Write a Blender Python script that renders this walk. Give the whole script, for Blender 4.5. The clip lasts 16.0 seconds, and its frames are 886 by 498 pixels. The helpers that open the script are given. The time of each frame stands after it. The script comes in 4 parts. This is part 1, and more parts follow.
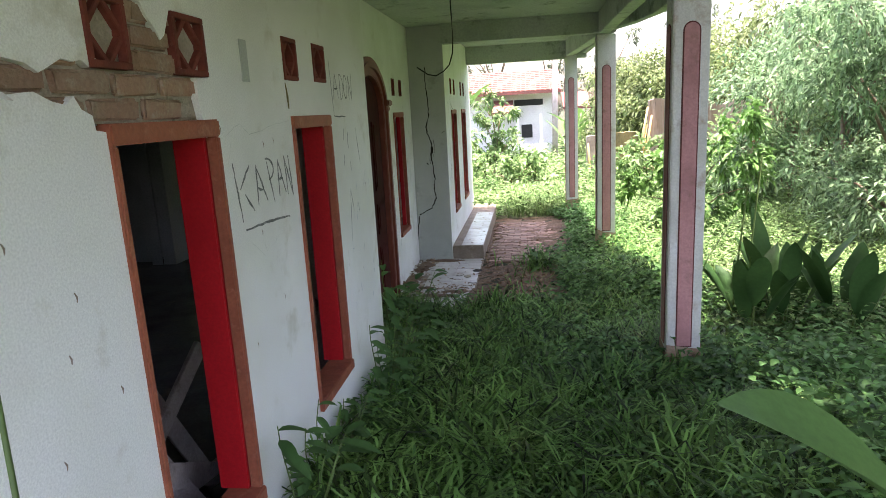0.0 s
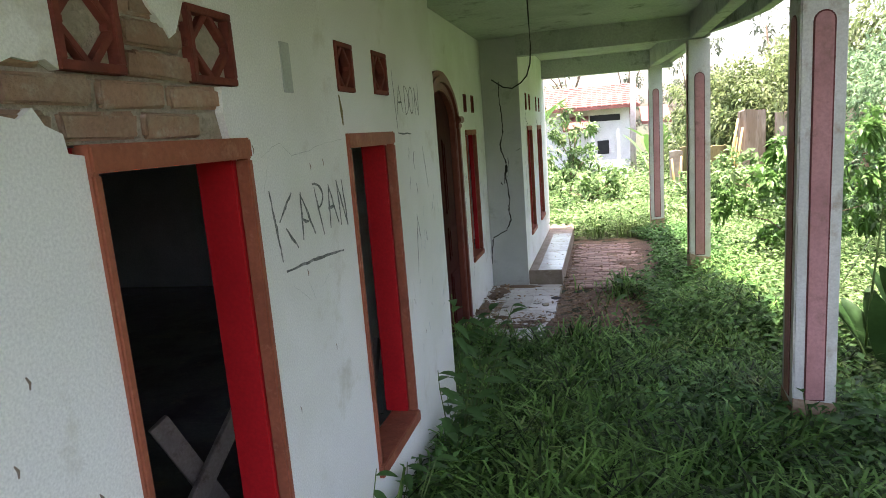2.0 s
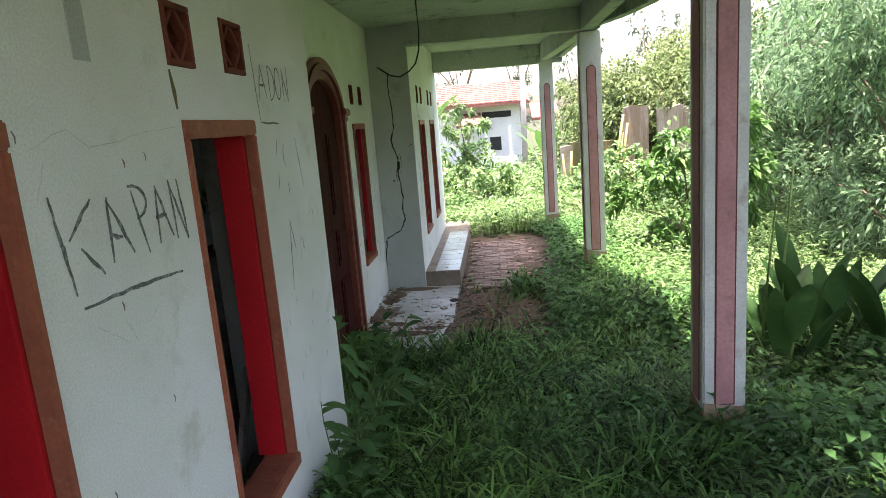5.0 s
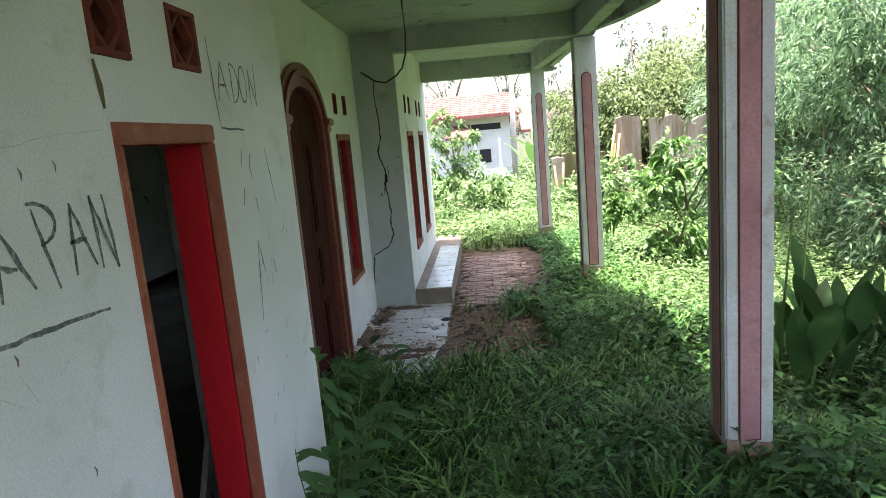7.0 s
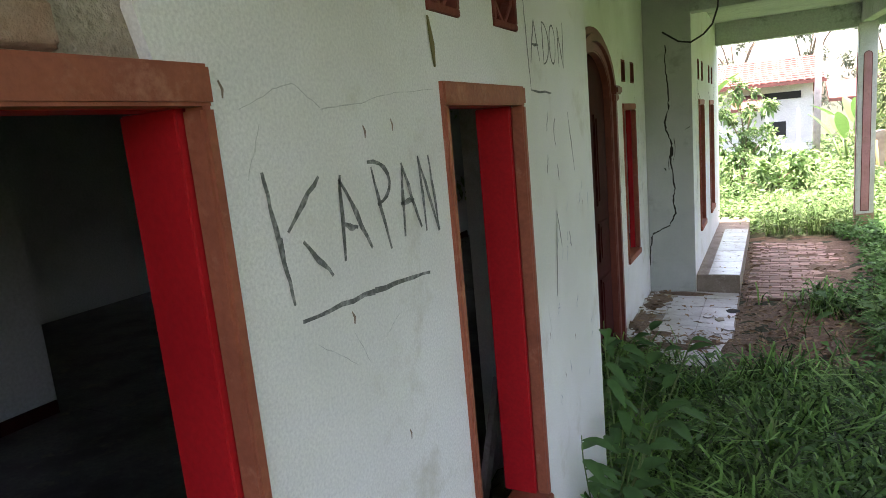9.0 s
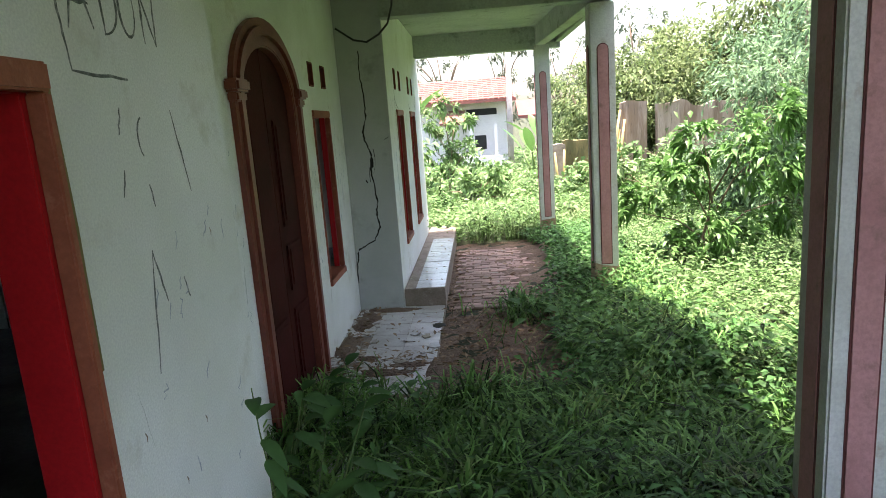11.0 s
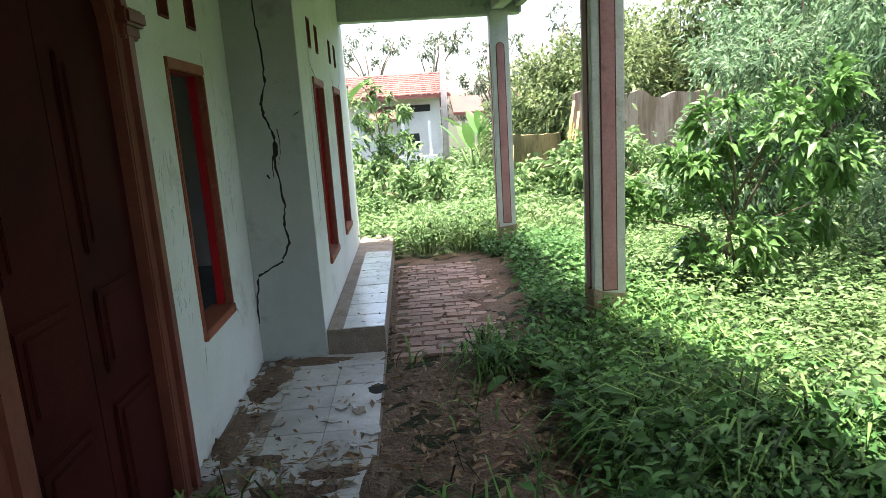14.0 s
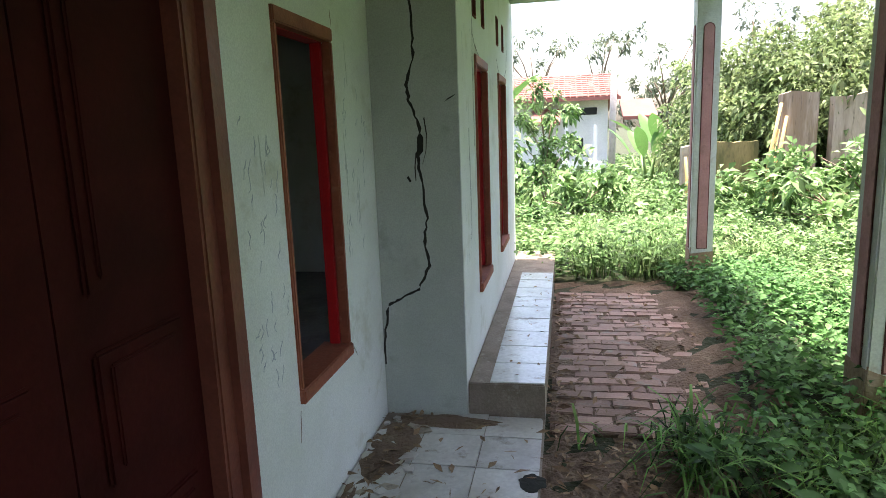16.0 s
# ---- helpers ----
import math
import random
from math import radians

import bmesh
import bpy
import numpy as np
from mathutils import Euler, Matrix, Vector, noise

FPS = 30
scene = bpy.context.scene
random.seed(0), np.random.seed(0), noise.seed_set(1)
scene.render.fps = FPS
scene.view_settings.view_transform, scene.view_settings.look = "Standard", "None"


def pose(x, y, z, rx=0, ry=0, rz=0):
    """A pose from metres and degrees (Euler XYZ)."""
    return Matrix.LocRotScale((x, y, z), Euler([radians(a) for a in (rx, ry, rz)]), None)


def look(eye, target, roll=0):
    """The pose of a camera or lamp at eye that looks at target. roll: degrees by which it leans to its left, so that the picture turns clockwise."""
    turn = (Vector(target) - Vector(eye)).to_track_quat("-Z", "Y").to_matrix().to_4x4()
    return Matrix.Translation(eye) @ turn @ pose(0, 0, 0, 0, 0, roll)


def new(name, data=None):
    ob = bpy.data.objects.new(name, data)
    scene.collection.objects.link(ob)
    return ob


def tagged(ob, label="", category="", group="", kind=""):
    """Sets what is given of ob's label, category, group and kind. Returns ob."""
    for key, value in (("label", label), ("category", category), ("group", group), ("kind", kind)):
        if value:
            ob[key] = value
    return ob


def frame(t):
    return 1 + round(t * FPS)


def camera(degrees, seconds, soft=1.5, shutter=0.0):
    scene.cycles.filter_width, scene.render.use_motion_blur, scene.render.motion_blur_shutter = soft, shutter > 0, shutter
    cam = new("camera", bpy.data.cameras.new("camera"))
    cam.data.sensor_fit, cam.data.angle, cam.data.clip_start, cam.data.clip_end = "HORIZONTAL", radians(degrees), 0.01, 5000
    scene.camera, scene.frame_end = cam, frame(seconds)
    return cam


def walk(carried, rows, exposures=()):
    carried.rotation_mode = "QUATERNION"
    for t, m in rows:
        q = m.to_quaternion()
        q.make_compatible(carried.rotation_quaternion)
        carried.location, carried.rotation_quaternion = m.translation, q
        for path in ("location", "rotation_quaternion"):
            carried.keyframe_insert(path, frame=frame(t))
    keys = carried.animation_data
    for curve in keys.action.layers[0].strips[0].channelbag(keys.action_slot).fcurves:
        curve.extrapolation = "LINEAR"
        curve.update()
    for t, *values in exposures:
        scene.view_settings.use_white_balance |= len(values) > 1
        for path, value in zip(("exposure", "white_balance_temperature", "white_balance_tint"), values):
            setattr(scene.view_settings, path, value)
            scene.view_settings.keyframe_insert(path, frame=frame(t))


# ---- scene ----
cam = camera(69.8, 16.0, soft=0.9)
PATH = [
    (0, (1.026, -0.087, 1.907), (0.75, 1.848, 1.483), -3.1),
    (0.5, (0.936, 0.089, 1.899), (0.649, 2.02, 1.464), -1.2),
    (1, (0.905, 0.167, 1.879), (0.592, 2.093, 1.442), -2.5),
    (1.5, (0.91, 0.261, 1.865), (0.546, 2.174, 1.407), -3.6),
    (2, (0.927, 0.384, 1.888), (0.43, 2.289, 1.535), -4.4),
    (2.5, (0.988, 0.432, 1.907), (0.442, 2.332, 1.604), -7.7),
    (3, (0.998, 0.508, 1.887), (0.671, 2.45, 1.534), -6.1),
    (3.5, (0.943, 0.646, 1.862), (0.707, 2.592, 1.461), -4.1),
    (4, (0.887, 0.742, 1.852), (0.708, 2.689, 1.432), -4.6),
    (4.2, (0.872, 0.764, 1.852), (0.716, 2.716, 1.446), -3.7),
    (6.3, (0.949, 1.033, 1.839), (0.725, 2.988, 1.478), -6.5),
    (6.5, (0.913, 1.093, 1.832), (0.743, 3.062, 1.527), -6.3),
    (7, (0.866, 1.162, 1.821), (0.717, 3.126, 1.473), -4.9),
    (7.5, (0.781, 1.25, 1.794), (0.56, 3.205, 1.437), -4.2),
    (8, (0.727, 1.269, 1.787), (0.294, 3.185, 1.41), -4.5),
    (8.5, (0.669, 1.257, 1.784), (-0.07, 3.085, 1.446), -4.7),
    (9, (0.675, 1.296, 1.799), (-0.243, 3.038, 1.446), -5.3),
    (9.5, (0.756, 1.417, 1.798), (0.113, 3.27, 1.407), -5.2),
    (10, (0.827, 1.535, 1.788), (0.448, 3.461, 1.401), -6.8),
    (10.2, (0.823, 1.594, 1.786), (0.554, 3.538, 1.401), -5.3),
    (12.3, (0.772, 2.733, 1.654), (0.776, 4.695, 1.263), -2.7),
    (12.5, (0.757, 2.824, 1.638), (0.842, 4.789, 1.273), -1.5),
    (13, (0.692, 3.134, 1.596), (0.824, 5.092, 1.214), -3.7),
    (13.5, (0.672, 3.46, 1.559), (0.841, 5.415, 1.171), -2.7),
    (14, (0.649, 3.773, 1.545), (0.739, 5.731, 1.149), -3.7),
    (14.5, (0.614, 4.1, 1.537), (0.811, 6.049, 1.134), -1.4),
    (15, (0.629, 4.387, 1.491), (0.723, 6.341, 1.074), -4.5),
    (15.5, (0.595, 4.642, 1.501), (0.447, 6.593, 1.087), -3.3),
    (16, (0.508, 4.856, 1.483), (0.131, 6.786, 1.123), -2.1),
]

EXPOSURES = [(0.0, 2.88, 6750, 28), (4.2, 2.78, 6800, 25), (6.5, 2.72, 6500, 21), (9.0, 3.05, 6850, 29), (10.2, 2.78, 6700, 26), (12.5, 2.48, 6550, 17), (15.0, 2.34, 6500, 17), (16.0, 2.56, 6550, 20)]
walk(cam, [(t, look(e, g, r)) for t, e, g, r in PATH], EXPOSURES)

# ---- light: bright hazy sky, sun almost overhead on the garden side ----
SUN_EL, SUN_AZ = radians(86), radians(72)          # azimuth from +y towards +x
world = bpy.data.worlds.new("world")
scene.world = world
world.use_nodes = True
wn = world.node_tree
sky = wn.nodes.new("ShaderNodeTexSky")
sky.sky_type, sky.sun_disc = "NISHITA", False
sky.sun_elevation, sky.sun_rotation = SUN_EL, SUN_AZ
sky.air_density, sky.dust_density, sky.ozone_density = 1.2, 4.0, 0.6
wn.links.new(sky.outputs[0], wn.nodes["Background"].inputs[0])
wn.nodes["Background"].inputs[1].default_value = 0.15
sun = new("sun", bpy.data.lights.new("sun", "SUN"))
sun.data.energy, sun.data.angle, sun.data.color = 4.5, radians(1.0), (1.0, 0.96, 0.88)
to_sun = Vector((math.sin(SUN_AZ) * math.cos(SUN_EL), math.cos(SUN_AZ) * math.cos(SUN_EL), math.sin(SUN_EL)))
sun.matrix_world = look(to_sun * 30, (0, 0, 0))


# ---- materials ----
def material(name, base, second=None, third=None, scale=4.0, fine=60.0, rough=0.8, bump=0.15, metal=0.0,
             patch=(0.45, 0.65), per=0.0, spec=0.35, dist=0.01, translucent=0.0, island=False, stretch=None):
    m = bpy.data.materials.new(name)
    m.use_nodes = True
    nt = m.node_tree
    n, l = nt.nodes, nt.links
    b = n["Principled BSDF"]
    tc = n.new("ShaderNodeTexCoord")
    geo = n.new("ShaderNodeNewGeometry")

    def tex(sc, detail=4.0, r=0.6):
        t = n.new("ShaderNodeTexNoise")
        t.inputs["Scale"].default_value, t.inputs["Detail"].default_value = sc, detail
        t.inputs["Roughness"].default_value = r
        if stretch:
            sc_ = n.new("ShaderNodeVectorMath")
            sc_.operation = "MULTIPLY"
            sc_.inputs[1].default_value = stretch
            l.new(geo.outputs["Position"], sc_.inputs[0])
            l.new(sc_.outputs[0], t.inputs["Vector"])
        else:
            l.new(geo.outputs["Position"], t.inputs["Vector"])
        return t

    def mix(fac, a, c):
        x = n.new("ShaderNodeMix")
        x.data_type = "RGBA"
        for sock, v in ((x.inputs["Factor"], fac), (x.inputs["A"], a), (x.inputs["B"], c)):
            if isinstance(v, (tuple, list)):
                sock.default_value = (*v, 1)
            elif isinstance(v, (int, float)):
                sock.default_value = v
            else:
                l.new(v, sock)
        return x.outputs["Result"]

    def ramp(src, a, c):
        r = n.new("ShaderNodeMapRange")
        r.inputs["From Min"].default_value, r.inputs["From Max"].default_value = a, c
        l.new(src, r.inputs["Value"])
        return r.outputs["Result"]

    second = second or tuple(v * 0.75 for v in base)
    col = mix(ramp(tex(scale).outputs["Fac"], *patch), base, second)
    grain = tex(fine, 3.0)
    if third:
        col = mix(ramp(tex(scale * 2.7, 6.0, 0.7).outputs["Fac"], 0.56, 0.70), col, third)
    col = mix(ramp(grain.outputs["Fac"], 0.35, 0.75), col, mix(0.5, col, tuple(v * 0.55 for v in base)))
    if per:
        if island:
            rnd = geo.outputs["Random Per Island"]
        else:
            rnd = n.new("ShaderNodeObjectInfo").outputs["Random"]
        hv = n.new("ShaderNodeHueSaturation")
        mr = n.new("ShaderNodeMapRange")
        mr.inputs["To Min"].default_value, mr.inputs["To Max"].default_value = 1 - per, 1 + per
        l.new(rnd, mr.inputs["Value"])
        l.new(mr.outputs["Result"], hv.inputs["Value"])
        l.new(col, hv.inputs["Color"])
        col = hv.outputs["Color"]
    l.new(col, b.inputs["Base Color"])
    b.inputs["Roughness"].default_value, b.inputs["Metallic"].default_value = rough, metal
    b.inputs["Specular IOR Level"].default_value = spec
    if bump:
        bp = n.new("ShaderNodeBump")
        bp.inputs["Strength"].default_value, bp.inputs["Distance"].default_value = bump, dist
        l.new(grain.outputs["Fac"], bp.inputs["Height"])
        l.new(bp.outputs["Normal"], b.inputs["Normal"])
    if translucent:
        tr = n.new("ShaderNodeBsdfTranslucent")
        l.new(col, tr.inputs["Color"])
        ms = n.new("ShaderNodeMixShader")
        ms.inputs[0].default_value = translucent
        l.new(b.outputs[0], ms.inputs[1])
        l.new(tr.outputs[0], ms.inputs[2])
        l.new(ms.outputs[0], n["Material Output"].inputs["Surface"])
    return m


M_PLASTER = material("old_white_plaster", (0.80, 0.81, 0.77), (0.69, 0.70, 0.63), (0.57, 0.555, 0.46), 1.0, 170, 0.85, 0.08)
M_COLUMN = material("dirty_column_paint", (0.66, 0.67, 0.62), (0.52, 0.53, 0.47), (0.40, 0.33, 0.25), 2.2, 90, 0.85, 0.2)
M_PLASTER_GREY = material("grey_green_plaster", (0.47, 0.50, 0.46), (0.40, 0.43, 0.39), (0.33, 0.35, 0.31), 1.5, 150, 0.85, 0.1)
M_CONCRETE = material("painted_concrete", (0.44, 0.48, 0.42), (0.33, 0.37, 0.31), (0.15, 0.18, 0.13), 1.3, 40, 0.9, 0.25)
M_RED = material("red_gloss_paint", (0.47, 0.014, 0.018), (0.38, 0.010, 0.014), None, 3, 90, 0.42, 0.06, spec=0.4)
M_FRAME = material("terracotta_painted_wood", (0.33, 0.10, 0.055), (0.24, 0.07, 0.04), (0.40, 0.16, 0.10), 6, 70, 0.6, 0.2)
M_DOOR = material("dark_varnished_wood", (0.050, 0.006, 0.005), (0.030, 0.004, 0.003), None, 3, 60, 0.8, 0.15, spec=0.12)
M_CASING = material("brown_arch_moulding_paint", (0.21, 0.062, 0.04), (0.15, 0.042, 0.028), None, 5, 60, 0.45, 0.15)
M_VENT = material("terracotta_vent_block", (0.20, 0.048, 0.032), (0.13, 0.035, 0.025), None, 9, 80, 0.85, 0.3)
M_BRICK = material("worn_red_brick", (0.36, 0.22, 0.15), (0.38, 0.30, 0.22), (0.44, 0.38, 0.30), 7, 90, 0.95, 0.6, per=0.25)
M_MORTAR = material("crumbling_mortar", (0.42, 0.37, 0.29), (0.33, 0.28, 0.21), (0.25, 0.20, 0.15), 8, 60, 0.95, 0.8, dist=0.02)
M_PINK = material("faded_pink_paint", (0.50, 0.25, 0.24), (0.42, 0.20, 0.19), (0.30, 0.16, 0.14), 4, 70, 0.8, 0.2)
M_GROOVE = material("dark_red_groove", (0.14, 0.04, 0.035), None, None, 6, 60, 0.8, 0.2)
M_STAIN = material("muddy_render", (0.34, 0.23, 0.15), (0.44, 0.35, 0.25), (0.20, 0.12, 0.075), 9, 60, 0.95, 0.5)
M_TILE = material("white_ceramic_tile", (0.66, 0.67, 0.64), (0.55, 0.55, 0.51), (0.30, 0.25, 0.19), 3.5, 40, 0.22, 0.03, per=0.06, spec=0.5)
M_TILE_DIRTY = material("dirty_floor_tile", (0.54, 0.53, 0.49), (0.40, 0.37, 0.32), (0.20, 0.16, 0.11), 3.0, 40, 0.38, 0.05, per=0.1, spec=0.4)
M_GROUT = material("dirty_cement", (0.27, 0.22, 0.17), (0.19, 0.15, 0.11), (0.36, 0.32, 0.26), 6, 70, 0.95, 0.6)
M_PAVER = material("reddish_concrete_paver", (0.36, 0.24, 0.19), (0.28, 0.19, 0.15), (0.30, 0.29, 0.24), 3, 60, 0.9, 0.5, per=0.25)
M_SOIL = material("damp_soil", (0.17, 0.115, 0.075), (0.12, 0.08, 0.05), (0.22, 0.17, 0.11), 2.5, 40, 0.95, 0.9, dist=0.03)
# base lowered to near black: shade between grass blades is in the colour
M_GROUND = material("weedy_earth_shade_dark", (0.035, 0.04, 0.015), (0.025, 0.035, 0.01), (0.06, 0.045, 0.025), 1.5, 25, 0.95, 0.9, dist=0.03)
M_LITTER = material("dry_leaf_litter", (0.24, 0.16, 0.09), (0.17, 0.10, 0.055), (0.36, 0.29, 0.19), 14, 50, 0.9, 0.3, per=0.4, island=True)
M_CHARCOAL = material("charcoal_scrawl", (0.13, 0.14, 0.13), (0.34, 0.36, 0.33), None, 55, 260, 0.95, 0.1)
M_FAINT = material("faint_scrawl", (0.50, 0.52, 0.47), (0.64, 0.66, 0.61), None, 40, 200, 0.95, 0.1)
M_SMUDGE = material("blue_grey_smudge", (0.36, 0.40, 0.42), (0.58, 0.61, 0.60), None, 45, 200, 0.95, 0.1)
M_CRACK = material("open_crack", (0.03, 0.03, 0.025), None, None, 10, 80, 1.0, 0.1)
M_WIRE = material("black_cable", (0.02, 0.02, 0.02), None, None, 10, 80, 0.5, 0.0)
M_PLANK = material("grey_weathered_plank", (0.42, 0.37, 0.34), (0.32, 0.28, 0.26), (0.22, 0.18, 0.16), 5, 80, 0.85, 0.4)
M_ROOM = material("dim_room_plaster", (0.54, 0.55, 0.57), (0.44, 0.45, 0.47), None, 1.5, 40, 0.9, 0.15)
M_ROOMFLOOR = material("dusty_dark_floor", (0.20, 0.19, 0.19), (0.12, 0.11, 0.11), (0.25, 0.22, 0.19), 2, 30, 0.25, 0.3)
M_BARK = material("tree_bark", (0.20, 0.15, 0.10), (0.14, 0.10, 0.07), None, 8, 40, 0.95, 0.8)
M_ROOF = material("old_clay_roof_tile", (0.22, 0.085, 0.065), (0.15, 0.062, 0.05), (0.10, 0.06, 0.05), 1.2, 14, 0.9, 0.3, per=0.3)
M_FAR_WALL = material("pale_house_wall", (0.74, 0.72, 0.70), (0.62, 0.60, 0.58), None, 0.8, 20, 0.9, 0.1)
M_OLD_WALL = material("stained_boundary_wall", (0.36, 0.30, 0.24), (0.22, 0.17, 0.12), (0.08, 0.07, 0.045), 1.6, 14, 0.95, 0.5)
M_OLD_STREAK = material("streaked_boundary_wall", (0.44, 0.34, 0.27), (0.22, 0.15, 0.10), (0.07, 0.06, 0.04), 2.2, 16, 0.95, 0.5, patch=(0.4, 0.58), stretch=(2.6, 2.6, 0.35))
M_MOSSY = material("mossy_wall", (0.24, 0.19, 0.08), (0.10, 0.10, 0.04), (0.05, 0.045, 0.025), 2.4, 18, 0.95, 0.6, patch=(0.4, 0.6), stretch=(2.0, 2.0, 0.6))
# near-black colour for solid panels that stand in for shaded hollows
M_DARK = material("painted_opening_shade", (0.03, 0.03, 0.03), None, None, 3, 20, 0.9, 0.1)


def leaf_material(name, a, c, third=None, per=0.5, rough=0.62, tr=0.3):
    return material(name, a, c, third, 0.9, 30, rough, 0.0, per=per, spec=0.16, translucent=tr, island=True)


M_GRASS = leaf_material("porch_grass_blade", (0.125, 0.25, 0.06), (0.06, 0.15, 0.032), (0.22, 0.28, 0.10), per=0.9)
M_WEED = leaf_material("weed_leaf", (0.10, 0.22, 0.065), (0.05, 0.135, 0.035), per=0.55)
# lighter, paler copy of the weed leaf, with sunlight put into the colour
M_SUNWEED = leaf_material("weed_leaf_painted_sun", (0.155, 0.255, 0.09), (0.09, 0.18, 0.055), (0.22, 0.26, 0.12), per=0.65)
M_BAMBOO = leaf_material("bamboo_leaf", (0.17, 0.27, 0.14), (0.10, 0.19, 0.08), (0.23, 0.31, 0.19), per=0.6, tr=0.38)
M_TREE = leaf_material("tree_leaf", (0.18, 0.235, 0.095), (0.11, 0.165, 0.06), (0.23, 0.255, 0.11), per=0.6, tr=0.38)
M_BROAD = leaf_material("broad_leaf", (0.11, 0.23, 0.06), (0.075, 0.17, 0.04), per=0.3, rough=0.4)
M_GINGER = leaf_material("dark_upright_leaf", (0.042, 0.105, 0.03), (0.028, 0.075, 0.02), per=0.25, rough=0.45, tr=0.2)
# greyed and lightened leaf green: distance haze is mixed into the colour
M_FAR = leaf_material("far_tree_leaf_hazed", (0.15, 0.18, 0.12), (0.11, 0.14, 0.085), per=0.3)
M_DRYSTEM = material("dry_stem", (0.25, 0.22, 0.12), None, None, 10, 60, 0.9, 0.2)


# ---- building blocks ----
def part(name, bm, mat, parent=None, label=""):
    me = bpy.data.meshes.new(name)
    bm.normal_update()
    bm.to_mesh(me)
    bm.free()
    if mat:
        me.materials.append(mat)
    ob = new(name, me)
    if parent:
        ob.parent = parent
    if label:
        ob["label"] = label
    return ob


def empty(name, at=(0, 0, 0)):
    ob = new(name)
    ob.location = at
    return ob


def add_box(bm, x0, x1, y0, y1, z0, z1, bevel=0.0, m=None):
    mat = Matrix.Translation(((x0 + x1) / 2, (y0 + y1) / 2, (z0 + z1) / 2)) @ Matrix.Diagonal((x1 - x0, y1 - y0, z1 - z0, 1))
    r = bmesh.ops.create_cube(bm, size=1, matrix=(m @ mat) if m else mat)
    if bevel:
        es = {e for v in r["verts"] for e in v.link_edges}
        bmesh.ops.bevel(bm, geom=list(es), offset=bevel, segments=2, affect="EDGES")


def box(x0, x1, y0, y1, z0, z1, bevel=0.0, m=None):
    bm = bmesh.new()
    add_box(bm, x0, x1, y0, y1, z0, z1, bevel, m)
    return bm


def sheet(outer, holes, x_front, thick):
    """A wall in the yz plane with openings, front towards +x."""
    bm = bmesh.new()
    edges = []
    for ring in [outer] + holes:
        vs = [bm.verts.new((x_front, y, z)) for y, z in ring]
        edges += [bm.edges.new((vs[i], vs[(i + 1) % len(vs)])) for i in range(len(vs))]
    r = bmesh.ops.triangle_fill(bm, edges=edges, use_beauty=True, normal=(1, 0, 0))
    faces = [g for g in r["geom"] if isinstance(g, bmesh.types.BMFace)]
    ext = bmesh.ops.extrude_face_region(bm, geom=faces)
    bmesh.ops.translate(bm, vec=(-thick, 0, 0), verts=[g for g in ext["geom"] if isinstance(g, bmesh.types.BMVert)])
    bmesh.ops.recalc_face_normals(bm, faces=bm.faces[:])
    return bm


def rect(y0, y1, z0, z1):
    return [(y0, z0), (y1, z0), (y1, z1), (y0, z1)]


def ribbon(points, width, x, lift=0.002, taper=0.5):
    """A scrawled stroke on a wall that faces +x: points are (y, z)."""
    bm = bmesh.new()
    prev = None
    n = len(points)
    for i, (y, z) in enumerate(points):
        a, c = points[max(i - 1, 0)], points[min(i + 1, n - 1)]
        d = Vector((c[0] - a[0], c[1] - a[1]))
        d.normalize()
        w = width * (1 - taper * abs(2 * i / max(n - 1, 1) - 1)) * random.uniform(0.8, 1.2) / 2
        v = [bm.verts.new((x + lift, y - d.y * w * s, z + d.x * w * s)) for s in (-1, 1)]
        if prev:
            bm.faces.new((prev[0], v[0], v[1], prev[1]))
        prev = v
    return bm


def wobble(a, c, n=8, amp=0.004):
    return [(a[0] + (c[0] - a[0]) * i / n + random.uniform(-amp, amp), a[1] + (c[1] - a[1]) * i / n + random.uniform(-amp, amp)) for i in range(n + 1)]


def tube(points, radii, sides=6):
    bm = bmesh.new()
    rings = []
    for i, p in enumerate(points):
        p = Vector(p)
        d = Vector(points[min(i + 1, len(points) - 1)]) - Vector(points[max(i - 1, 0)])
        q = d.to_track_quat("Z", "Y")
        r = radii[i] if isinstance(radii, (list, tuple)) else radii
        rings.append([bm.verts.new(p + q @ Vector((r * math.cos(2 * math.pi * k / sides), r * math.sin(2 * math.pi * k / sides), 0))) for k in range(sides)])
    for a, c in zip(rings, rings[1:]):
        for k in range(sides):
            bm.faces.new((a[k], a[(k + 1) % sides], c[(k + 1) % sides], c[k]))
    bm.faces.new(rings[0][::-1])
    bm.faces.new(rings[-1])
    for f in bm.faces:
        f.smooth = True
    return bm


rng = np.random.default_rng(7)


def ground_z(x, y):
    x, y = np.asarray(x, float), np.asarray(y, float)
    s = np.clip((5.2 - y) / 2.8, 0, 1)
    s = s * s * (3 - 2 * s)
    far = np.clip((y - 12) / 16, 0, 1)
    edge = 0.12 * np.exp(-((x - 2.1) / 0.5) ** 2) * np.clip((y - 4.5) / 1.5, 0, 1) * np.clip((11.5 - y) / 1.5, 0, 1)
    lump = 0.025 * np.sin(2.1 * x + 1.3 * y) * np.sin(1.7 * y - 0.6 * x) * np.clip((x - 0.6), 0, 1)
    right = np.clip((x - 2.4) / 3, 0, 1)
    return -0.045 + 0.27 * s * (1 - 0.5 * right) + edge + lump - 0.35 * far - 0.05 * right


